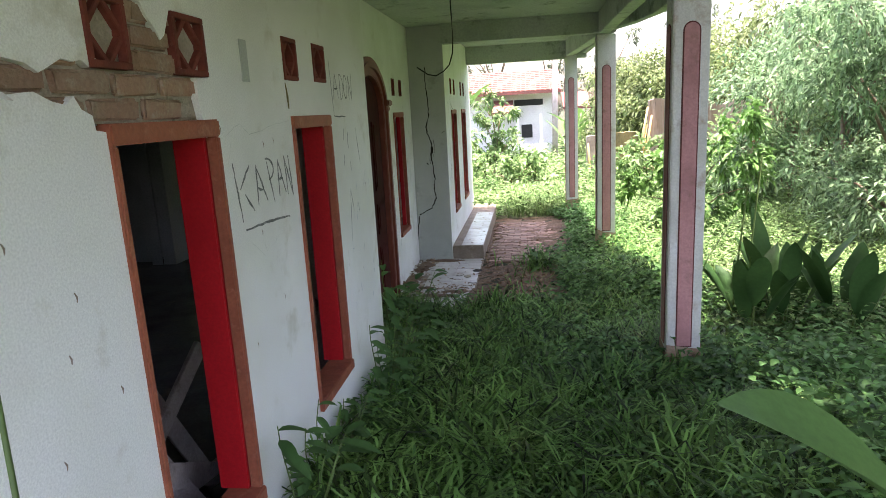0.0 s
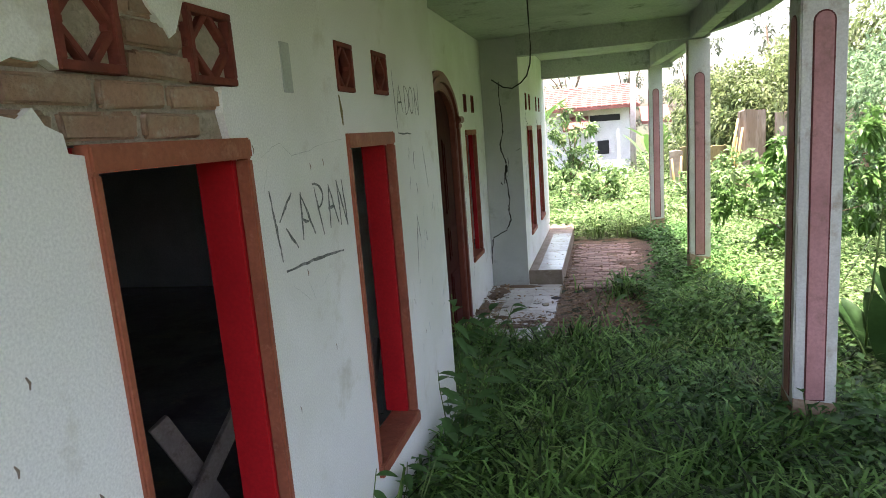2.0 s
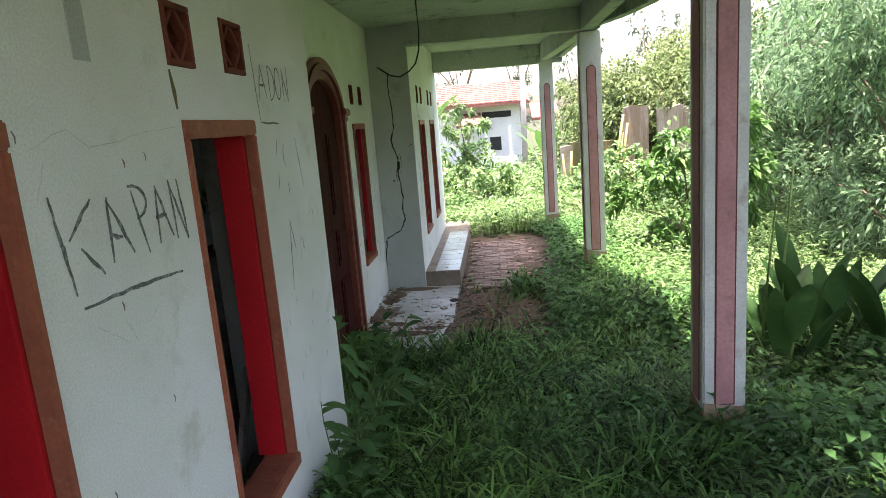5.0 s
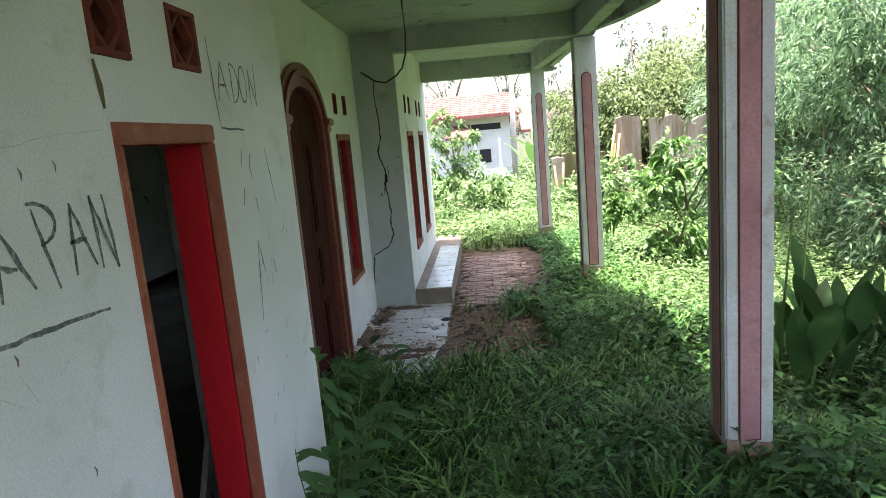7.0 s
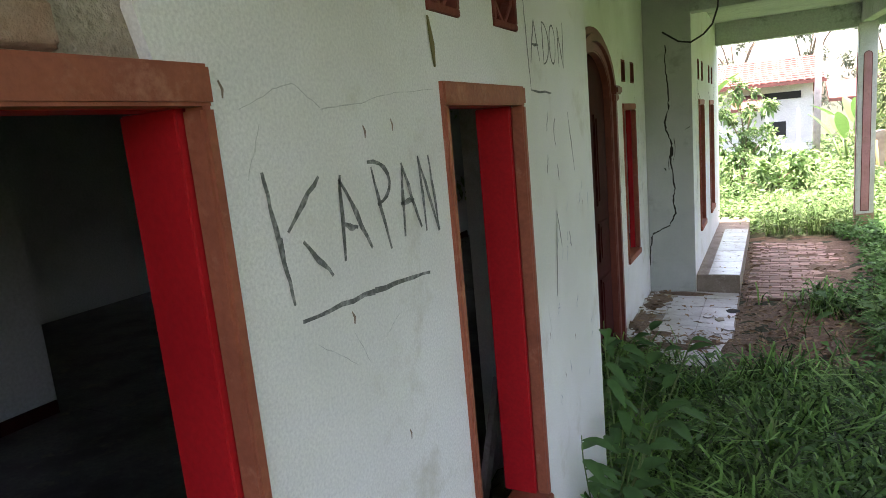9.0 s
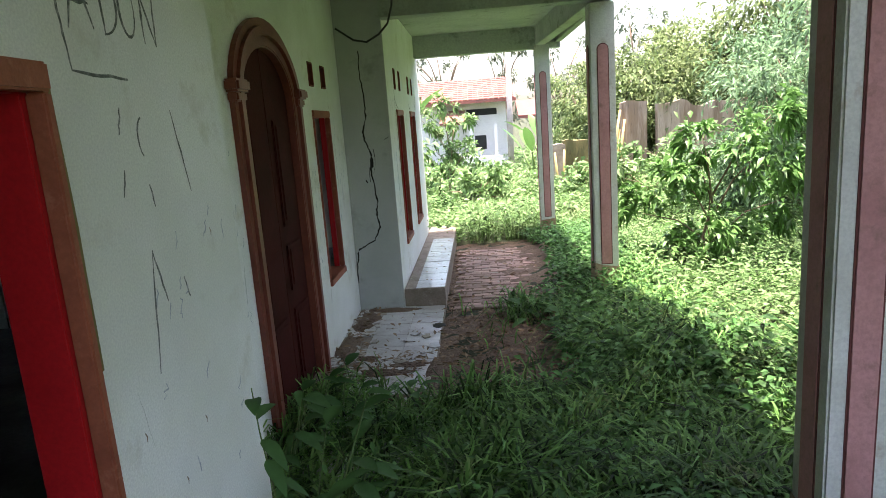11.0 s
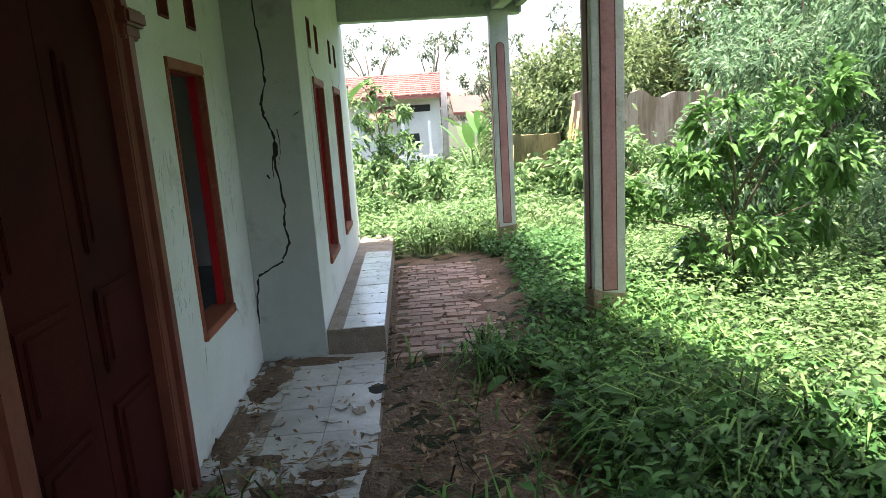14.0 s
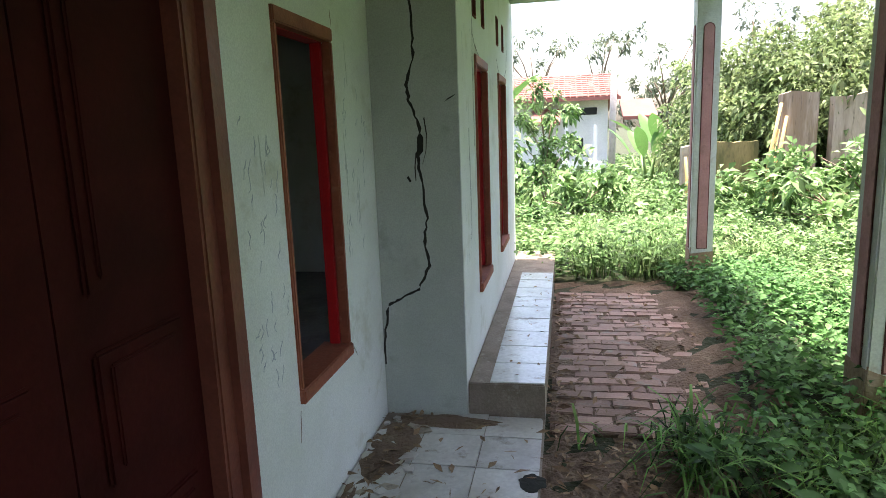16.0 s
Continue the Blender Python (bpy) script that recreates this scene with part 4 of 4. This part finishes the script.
# dry litter
x, y = region(7500, XB + 0.03, 1.6, 5.4, 10.6, lambda x, y: np.where(x < 0.42, np.where(y < 8, 0.12 + 0.9 * (np.abs(y - 6.4 - 0.5 * x) < 0.25) + 0.9 * (x < -0.24), 0.0), np.where(y < 7.9, 0.75, 0.10 + 0.5 * (x < 0.6))))
a = rng.uniform(0, 2 * np.pi, len(x))
zz = np.where(x < 0.42, 0.004, np.where(y > 7.92, -0.012, np.maximum(ground_z(x, y), -0.05) + 0.03))
way = np.stack([np.cos(a), np.sin(a), rng.uniform(0.0, 0.25, len(x))], 1)
ln = rng.uniform(0.02, 0.10, len(x))
tagged(leaves("leaf_litter", np.stack([x, y, zz], 1), way, ln, np.clip(ln * rng.uniform(0.08, 0.5, len(x)), 0.004, 0.03), M_LITTER, droop=0.05),
       "dry brown leaves and straw scattered on the floor", "leaf litter", kind="stuff")
x, y = rng.uniform(0.12, 0.39, 26), rng.uniform(8.1, 10.6, 26)
a = rng.uniform(0, 6.3, 26)
tagged(leaves("ledge_litter", np.stack([x, y, np.full(26, 0.187)], 1), np.stack([np.cos(a), np.sin(a), 0.1 + 0 * a], 1), rng.uniform(0.02, 0.07, 26), 0.018, M_LITTER, droop=0.02),
       "a few dry leaves on the white tiles", "leaf litter", kind="stuff")


def broad_leaf(bm, base, way, length, width, droop=0.3, n=8):
    base, way = Vector(base), Vector(way).normalized()
    side = way.cross(Vector((0, 0, 1))).normalized()
    rows = []
    for i in range(n + 1):
        u = i / n
        c = base + way * length * u + Vector((0, 0, -droop * length * u * u))
        w = width * 0.5 * max(0.03, math.sin(math.pi * min(1, u ** 0.8 * 0.97 + 0.02)) ** 0.8)
        rows.append([bm.verts.new(c - side * w + Vector((0, 0, w * 0.35))), bm.verts.new(c), bm.verts.new(c + side * w + Vector((0, 0, w * 0.35)))])
    for p, s in zip(rows, rows[1:]):
        for k in (0, 1):
            f = bm.faces.new((p[k], p[k + 1], s[k + 1], s[k]))
            f.smooth = True


def broad_plant(name, x, y, specs, label, mat=M_BROAD, stem=0.012):
    z = float(ground_z(x, y))
    root = empty(name, (x, y, z))
    for az_, up_, lift, ln_, wd in specs:
        d = Vector((math.cos(radians(az_)), math.sin(radians(az_)), up_))
        foot = Vector((math.cos(radians(az_)) * 0.05, math.sin(radians(az_)) * 0.05, 0))
        top = foot + Vector((d.x * lift * 0.35, d.y * lift * 0.35, lift))
        if lift > 0.05:
            part("stalk", tube([foot - Vector((0, 0, 0.05)), foot.lerp(top, 0.5) + Vector((0, 0, 0.02)), top], [stem, stem * 0.8, stem * 0.5], 5), M_DRYSTEM if mat is None else M_STALK, root)
        bm = bmesh.new()
        broad_leaf(bm, top, d, ln_, wd, 0.22)
        part("leaf", bm, mat, root)
    return tagged(root, label, "plant")


M_STALK = material("green_stalk", (0.10, 0.17, 0.04), None, None, 6, 40, 0.5, 0.1)
random.seed(5)
for gx0, gy0, s, cnt in ((2.72, 4.95, 0.95, 10), (3.02, 5.1, 1.05, 12), (3.4, 4.9, 1.0, 10)):
    broad_plant("large_leaf_plant", gx0, gy0, [(k * 360 / cnt + random.uniform(-20, 20), random.uniform(1.5, 3.6), random.uniform(0.15, 0.42) * s, random.uniform(0.55, 0.8) * s, random.uniform(0.13, 0.18) * s) for k in range(cnt)],
                "clump of large upright glossy green leaves", M_GINGER, 0.014)
broad_plant("large_leaf_plant", 2.30, 1.5, [(176, 0.95, 0.50, 0.78, 0.42), (40, 0.6, 0.55, 0.5, 0.18), (-60, 0.5, 0.5, 0.5, 0.18), (100, 0.9, 0.4, 0.4, 0.16)], "large-leaved plant beside the porch edge")
for wx, wy, cnt, s, hh in ((0.07, 3.6, 11, 0.12, 0.55), (0.06, 3.95, 9, 0.11, 0.85), (0.06, 2.6, 9, 0.09, 0.4), (0.09, 2.0, 10, 0.12, 0.62), (0.08, 3.35, 8, 0.1, 0.35), (0.3, 3.6, 5, 0.11, 0.16), (1.86, 3.8, 8, 0.11, 0.32), (1.95, 3.75, 6, 0.1, 0.4),
                          (-0.3, 5.3, 11, 0.12, 0.55), (-0.33, 5.1, 10, 0.12, 0.5), (-0.3, 4.75, 10, 0.12, 0.6), (-0.1, 5.2, 10, 0.12, 0.5), (0.1, 4.4, 9, 0.12, 0.5), (0.25, 5.5, 8, 0.10, 0.3), (1.35, 6.6, 9, 0.12, 0.22), (1.5, 7.0, 9, 0.13, 0.25), (1.2, 7.3, 8, 0.12, 0.2), (1.7, 6.4, 9, 0.13, 0.25)):
    broad_plant("wall_weed" if wx < 0.4 else "porch_plant", wx, wy, [(random.uniform(-70, 70) if wx < 0.2 else random.uniform(0, 360), random.uniform(-0.2, 0.6), hh * random.uniform(0.25, 1.0), s * random.uniform(0.8, 1.4), s * random.uniform(0.4, 0.7)) for k in range(cnt)],
                "thin-stemmed weed growing against the wall" if wx < 0.4 else "broad-leaved weed growing at the porch edge", M_WEED, 0.004)


def sprig(x, y, h, n, size):
    """A thin leaning stem with paired drooping leaves."""
    z = float(ground_z(x, y))
    root = empty("wall_sprig", (x, y, z))
    bend = random.uniform(-0.12, 0.12)
    pts = [(0.05 * u + 0.02 * math.sin(5 * u), bend * u * u, h * u - 0.03) for u in [k / 6 for k in range(7)]]
    part("stem", tube(pts, [0.005 * (1 - 0.1 * k) for k in range(7)], 5), M_STALK, root)
    for k in range(n):
        u = 0.35 + 0.65 * (k + 0.5) / n
        at = (0.05 * u + 0.02 * math.sin(5 * u), bend * u * u, h * u - 0.03)
        a = random.uniform(-1.5, 1.5)
        bm = bmesh.new()
        broad_leaf(bm, at, (math.cos(a), math.sin(a), random.uniform(-0.3, 0.4)), size * random.uniform(0.8, 1.3), size * 0.42, 0.35, 6)
        part("leaf", bm, M_WEED, root)
    return tagged(root, "thin leafy sprig growing up the white wall", "plant", group="sprigs along the wall")


for q in ((0.06, 2.02, 0.62, 9, 0.12), (0.08, 2.12, 0.5, 8, 0.12), (0.05, 2.3, 0.5, 7, 0.09), (0.05, 3.42, 0.6, 9, 0.12), (0.06, 3.5, 0.45, 8, 0.12), (0.04, 3.88, 0.95, 8, 0.12), (0.05, 3.75, 0.5, 8, 0.11), (0.05, 2.75, 0.35, 6, 0.09), (0.07, 3.95, 0.6, 8, 0.11)):
    sprig(*q)


def cloud(clumps, per, spread=0.5):
    """Points and outward ways in uneven leafy clumps: (x, y, z, rx, ry, rz)."""
    P, D = [], []
    for cx, cy, cz, rx, ry, rz in clumps:
        n = int(per * (rx * ry * rz) ** (2 / 3))
        k = max(5, int(n / 55))
        c = unit(rng.normal(size=(k, 3))) * rng.uniform(0.45, 1.0, (k, 1))
        w = rng.integers(0, k, n)
        p = c[w] + rng.normal(size=(n, 3)) * 0.15
        P.append(p * np.array([rx, ry, rz]) + np.array([cx, cy, cz]))
        D.append(unit(p) * 0.6 + rng.normal(size=(n, 3)) * spread)
    return np.concatenate(P), np.concatenate(D)


def tree(name, x, y, h, clumps, per, size, slim, mat, label, droop=0.5, trunk=0.09, limbs=True):
    z = float(ground_z(x, y))
    root = empty(name, (x, y, z))
    pts = [(0.06 * math.sin(i * 1.7), 0.06 * math.cos(i * 1.3), h * i / 6 - 0.1) for i in range(7)]
    part("trunk", tube(pts, [trunk * (1 - 0.12 * i) for i in range(7)], 8), M_BARK, root)
    for cx, cy, cz, rx, ry, rz in clumps:
        a = Vector((0.05, 0, max(0.15, min(h * 0.8, cz * 0.55))))
        c = Vector((cx, cy, cz))
        part("limb", tube([a, a.lerp(c, 0.5) + Vector((0, 0, 0.12 * (c - a).length)), c], [trunk * 0.5, trunk * 0.33, trunk * 0.15], 6), M_BARK, root)
    P, D = cloud(clumps, per)
    L = size * rng.uniform(0.6, 1.35, len(P))
    ob = leaves("crown", P, D, L, L * slim, mat, root, droop)
    return tagged(root, label, "tree")


def shrub_clumps(n, sx, sy, z0, z1, r):
    return [(rng.uniform(-sx, sx), rng.uniform(-sy, sy), rng.uniform(z0, z1), r * rng.uniform(0.7, 1.3), r * rng.uniform(0.7, 1.3), r * rng.uniform(0.6, 1.1)) for _ in range(n)]


# broad-leaved shrub in the garden
tree("garden_shrub", 3.05, 8.4, 1.2, [(0, 0, 0.6, 0.5, 0.5, 0.45), (-0.25, 0.1, 1.1, 0.3, 0.3, 0.3), (0.45, 0, 1.25, 0.4, 0.4, 0.4), (0.55, -0.1, 1.65, 0.28, 0.28, 0.25), (-0.3, 0, 0.3, 0.4, 0.4, 0.3), (0.75, 0.1, 0.8, 0.4, 0.4, 0.4), (-0.6, 0.1, 0.75, 0.3, 0.3, 0.35), (-0.05, 0, 1.5, 0.25, 0.25, 0.22)],
     3000, 0.12, 0.38, M_BROAD, "tall garden shrub with pointed broad leaves", 0.4, 0.025)
# bamboo-like thicket
for bx, by, hh in ((5.6, 8.8, 3.2), (6.6, 10.2, 4.0), (5.4, 11.4, 3.6), (7.6, 8.2, 4.2), (8.6, 10.8, 5.0), (6.8, 12.8, 4.6), (8.8, 6.8, 4.6)):
    cl = shrub_clumps(9, 0.9, 0.9, 0.5, hh, 0.75)
    tree("bamboo_thicket", bx, by, hh, cl, 2500, 0.118, 0.27, M_BAMBOO, "dense drooping bamboo thicket in sunlight", 0.32, 0.05)
# trees behind the boundary wall; the last two, unseen, only block sky light
for bx, by, hh, n in ((4.6, 18.6, 2.7, 10), (6.8, 18.4, 3.6, 13), (9.5, 18.5, 6.2, 13), (13.0, 17.0, 7.0, 14), (3.6, 20.5, 2.6, 7), (11.5, 14.0, 6.5, 13), (16, 15, 7, 12), (12.5, 9.5, 6.5, 13), (12.5, 4.5, 6.0, 12), (5.6, 17.9, 2.8, 12), (7.8, 17.6, 4.4, 14), (8.6, 14.0, 6.0, 13), (10.5, 12.0, 6.4, 13), (-6.6, 12.0, 3.4, 9), (-5.7, 10.2, 2.4, 8), (-8.0, 15.0, 4.5, 10), (7.4, 4.4, 3.8, 13), (6.9, 1.8, 4.0, 14)):
    cl = shrub_clumps(n, 1.5, 1.1, 1.0, hh, 1.0)
    tree("garden_tree", bx, by, hh, cl, 1250, 0.145, 0.42, M_TREE, "leafy garden tree, the two beside the porch added unseen", 0.4, 0.12)
# overhanging branch near the porch; clumps above 4 m are unseen, added for shade
tree("overhanging_tree", 5.6, 4.6, 3.4, [(-1.6, 0.6, 3.1, 0.6, 0.5, 0.22), (-0.7, 0.5, 3.2, 0.7, 0.6, 0.35), (0, 0.6, 2.4, 0.6, 0.6, 0.5), (0.2, 0.2, 3.4, 0.9, 0.8, 0.5), (-0.2, 0.9, 1.8, 0.4, 0.4, 0.5), (-2.4, 0.4, 4.2, 0.9, 0.9, 0.3), (-1.5, 0.2, 4.4, 0.9, 0.9, 0.35), (-2.6, -0.8, 4.3, 0.9, 0.9, 0.3), (-1.6, -1.4, 4.4, 0.9, 0.9, 0.3), (-2.2, -2.4, 4.4, 1.0, 1.0, 0.3), (-2.6, -3.6, 4.4, 1.0, 1.0, 0.3), (-1.2, -3.0, 4.5, 1.1, 1.1, 0.3), (-0.8, -0.8, 4.6, 1.1, 1.1, 0.3), (-2.3, 0.0, 4.8, 1.0, 0.8, 0.3), (-1.2, 0.1, 4.9, 1.1, 0.9, 0.35), (-2.4, -1.6, 4.9, 1.1, 1.0, 0.3), (-2.5, -4.6, 4.7, 1.0, 1.0, 0.3), (-1.0, -1.9, 5.0, 1.2, 1.1, 0.35), (0.3, -1.2, 4.6, 1.1, 1.1, 0.4), (0.2, -2.6, 4.6, 1.1, 1.1, 0.4), (-1.3, -4.2, 4.9, 1.1, 1.1, 0.35), (-2.7, -0.5, 4.6, 0.9, 0.8, 0.35), (-2.8, -1.5, 4.7, 0.9, 0.9, 0.35), (-2.9, -2.7, 4.6, 0.9, 0.9, 0.35), (-2.0, -0.9, 4.9, 0.9, 0.9, 0.35), (-1.6, -2.5, 4.8, 1.0, 1.0, 0.35)],
     2600, 0.14, 0.42, M_TREE, "tree with a leafy branch near the porch and added shading crown", 0.45, 0.08)
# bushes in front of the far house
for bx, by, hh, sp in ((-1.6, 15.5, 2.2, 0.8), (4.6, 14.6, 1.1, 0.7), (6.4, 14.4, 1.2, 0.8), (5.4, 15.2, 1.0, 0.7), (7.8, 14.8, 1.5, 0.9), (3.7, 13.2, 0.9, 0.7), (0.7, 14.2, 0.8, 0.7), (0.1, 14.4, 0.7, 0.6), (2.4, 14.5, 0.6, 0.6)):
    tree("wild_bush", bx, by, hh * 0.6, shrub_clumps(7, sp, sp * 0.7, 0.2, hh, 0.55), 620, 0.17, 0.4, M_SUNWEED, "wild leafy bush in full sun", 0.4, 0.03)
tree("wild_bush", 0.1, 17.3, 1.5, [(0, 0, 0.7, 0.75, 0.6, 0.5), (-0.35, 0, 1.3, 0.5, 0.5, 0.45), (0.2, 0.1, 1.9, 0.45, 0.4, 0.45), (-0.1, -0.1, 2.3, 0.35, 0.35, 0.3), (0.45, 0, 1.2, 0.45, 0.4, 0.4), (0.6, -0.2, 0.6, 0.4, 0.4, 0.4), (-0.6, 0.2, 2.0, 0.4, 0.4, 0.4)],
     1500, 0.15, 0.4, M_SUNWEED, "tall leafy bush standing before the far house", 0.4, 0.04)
# distant trees behind the house, paled by the haze in their leaf colour
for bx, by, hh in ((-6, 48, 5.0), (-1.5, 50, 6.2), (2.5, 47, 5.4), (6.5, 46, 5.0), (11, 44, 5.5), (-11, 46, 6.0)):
    tree("distant_tree", bx, by, hh * 0.7, shrub_clumps(16, 2.2, 1.4, 2.0, hh + 2.2, 1.0), 150, 0.30, 0.4, M_FAR, "distant tree with haze painted into its pale leaves", 0.4, 0.14)

# tall flowering weed close to the start
fl = empty("flowering_weed", (0.36, 0.5, float(ground_z(0.36, 0.5))))
part("stem", tube([(0, 0, -0.05), (0.03, 0.02, 0.8), (0.05, 0.03, 1.72)], [0.006, 0.005, 0.003], 5), M_STALK, fl)
for k in range(6):
    bm = bmesh.new()
    broad_leaf(bm, (0.05, 0.03, 1.72), (math.cos(k * 1.05), math.sin(k * 1.05), 0.3), 0.07, 0.05, 0.3, 5)
    part("petal", bm, M_FAR_WALL, fl, "white petal")
    bm = bmesh.new()
    broad_leaf(bm, (0.03, 0.02, 0.1 + 0.1 * k), (math.cos(k * 2.2), math.sin(k * 2.2), 0.2), 0.10, 0.05, 0.3, 5)
    part("leaf", bm, M_WEED, fl)
tagged(fl, "tall weed with a white flower beside the wall", "plant")

# bananas by the far house
for bx, by, s in ((3.1, 23.0, 1.1), (2.55, 21.5, 0.9), (4.0, 22.0, 0.85), (-1.7, 19.0, 1.5)):
    broad_plant("banana_plant", bx, by, [(k * 60 + random.uniform(-15, 15), random.uniform(0.6, 1.8), 1.1 * s, 1.3 * s, 0.36 * s) for k in range(6)], "banana plant with long arching leaves", M_BROAD, 0.06)

# thin dead cane leaning in the garden
for nm, p in (("leaning_cane", [(2.0, 4.35, 0.1), (2.12, 4.5, 0.42), (2.32, 4.7, 0.75), (2.6, 5.0, 1.02)]), ("leaning_cane", [(2.72, 5.0, 0.0), (2.72, 5.02, 0.7), (2.78, 5.05, 1.45)]),
              ("leaning_cane", [(2.62, 5.1, 0.0), (2.66, 5.12, 0.6), (2.70, 5.1, 1.2)])):
    tagged(part(nm, tube(p, [0.009, 0.008, 0.006, 0.004][:len(p)], 6), M_STALK), "thin green cane leaning among the weeds", "cane", group="thin canes")

# yellowed bamboo poles leaning at the end of the boundary wall
M_CANE = material("yellow_bamboo", (0.50, 0.36, 0.13), (0.38, 0.27, 0.10), None, 6, 40, 0.6, 0.2)
for k, (px0, lean, top) in enumerate(((3.62, 0.22, 1.75), (3.70, 0.12, 1.35), (3.78, 0.16, 1.55), (2.50, -0.05, 0.95), (2.62, 0.04, 1.0))):
    pts = [(px0, 15.75 + 0.03 * k, -0.45), (px0 + lean * 0.3, 15.8 + 0.03 * k, top * 0.5), (px0 + lean, 15.85 + 0.02 * k, top)]
    tagged(part("bamboo_pole", tube(pts, [0.03, 0.028, 0.024], 8), M_CANE), "yellowed bamboo pole leaning by the garden wall", "pole", group="bamboo poles")

# ---- far house, pole, walls ----
house = empty("far_house", (0.2, 30.0, -0.4))
part("wall", box(-2.6, 1.9, 0, 5, -0.2, 2.95), M_FAR_WALL, house)


def pitched(y0, y1, x0, x1, z0, z1, th=0.12):
    bm = bmesh.new()
    v = [bm.verts.new(p) for p in ((x0, y0, z0), (x1, y0, z0), (x1, y1, z1), (x0, y1, z1), (x0, y0, z0 + th), (x1, y0, z0 + th), (x1, y1, z1 + th), (x0, y1, z1 + th))]
    for f in ((3, 2, 1, 0), (4, 5, 6, 7), (0, 1, 5, 4), (1, 2, 6, 5), (2, 3, 7, 6), (3, 0, 4, 7)):
        bm.faces.new([v[k] for k in f])
    return bm


roof = part("roof", pitched(-0.8, 2.2, -3.6, 2.3, 2.85, 3.85), M_ROOF, house, "faded red clay tile roof")
part("roof", pitched(2.2, 5.6, -3.6, 2.3, 3.85, 2.6), M_ROOF, house, "faded red clay tile roof")
rt = box(-0.10, 0.10, 0, 0.30, 0.0, 0.05, 0.02)
rdata = None
for r in range(11):
    for k in range(27):
        yv, zv = -0.8 + 0.28 * r, 2.85 + 0.28 * r / 3.0 + 0.12
        if rdata is None:
            o = part("roof_tile", rt, M_ROOF, roof)
            rdata = o.data
        else:
            o = new("roof_tile", rdata)
            o.parent = roof
        o.location = (-3.48 + 0.216 * k + random.uniform(-0.01, 0.01), yv, zv)
        o.rotation_euler = (math.atan2(1, 3.0) - 0.05, random.uniform(-0.05, 0.05), 0)
part("roof", pitched(-1.6, 0.2, 2.32, 3.5, 2.1, 2.75), M_ROOF, house, "lower red tile lean-to roof")
part("roof", pitched(-1.6, -0.1, -0.9, 0.15, 2.0, 2.5), M_ROOF, house, "lower red tile lean-to roof")
# far windows are solid boxes whose dark colour is the indoor shade
for wx0, wx1, z0, z1 in ((0.2, 1.5, 2.35, 2.62), (0.5, 1.0, 0.9, 1.5)):
    w = part("window", box(wx0, wx1, -0.04, 0.02, z0, z1, 0.01), M_DARK, house, "dark panel painted as the shade in a far window")
for px0 in (0.3, 1.3):
    part("porch_post", box(px0, px0 + 0.12, -1.9, -1.78, -0.2, 1.95, 0.01), M_FAR_WALL, house)
part("terrace_wall", box(0.0, 1.6, -2.0, -1.9, -0.2, 0.7, 0.01), M_FAR_WALL, house)
tagged(house, "pale single-storey house with a red tile roof", "house")
pole = part("utility_pole", tube([(2.15, 28.5, -0.6), (2.18, 28.5, 2.0), (2.22, 28.5, 4.3)], [0.13, 0.12, 0.10], 10), M_PLANK)
tagged(pole, "weathered grey utility pole before the far house", "pole")


def old_wall(name, x0, x1, y0, th, top, mat, label, ragged=0.12):
    bm = bmesh.new()
    n = int((x1 - x0) / 0.12)
    prev = None
    for i in range(n + 1):
        x = x0 + (x1 - x0) * i / n
        z = top + ragged * (noise.noise(Vector((x * 1.7, y0, 0))) - 0.2) + random.uniform(-0.02, 0.02)
        v = [bm.verts.new(p) for p in ((x, y0, -0.6), (x, y0 + th, -0.6), (x, y0 + th, z), (x, y0, z))]
        if prev:
            for k in range(4):
                bm.faces.new((prev[k], v[k], v[(k + 1) % 4], prev[(k + 1) % 4]))
        else:
            bm.faces.new(v[::-1])
        prev = v
    bm.faces.new(prev)
    bmesh.ops.recalc_face_normals(bm, faces=bm.faces[:])
    return tagged(part(name, bm, mat), label, "wall", kind="structure")


old_wall("boundary_wall_pier", 3.9, 4.43, 15.98, 0.24, 1.92, M_OLD_STREAK, "streaked pale end pier of the old garden wall", 0.05)
old_wall("boundary_wall_tall", 4.66, 9.5, 16.0, 0.2, 1.88, M_OLD_STREAK, "tall stained old garden wall with a broken top", 0.3)
old_wall("boundary_wall_low", 2.72, 3.75, 16.6, 0.2, 1.16, M_MOSSY, "low mossy garden wall with yellow stains", 0.03)
old_wall("boundary_wall_stub", 2.45, 2.72, 16.2, 0.25, 1.1, M_OLD_WALL, "short pale broken wall end", 0.1)
post = empty("ruined_pillar", (5.6, 14.0, -0.2))
part("shaft", box(-0.16, 0.16, -0.16, 0.16, -0.2, 1.35, 0.02), M_PINK, post)
part("vent_diamond", box(-0.11, 0.11, -0.185, -0.155, 1.12, 1.34, 0.01, Matrix.Translation((0, 0, 1.23)) @ Matrix.Rotation(radians(45), 4, "Y") @ Matrix.Translation((0, 0, -1.23))), M_VENT, post, "red diamond clay block")
tagged(post, "ruined pinkish pillar with a clay block", "pillar")
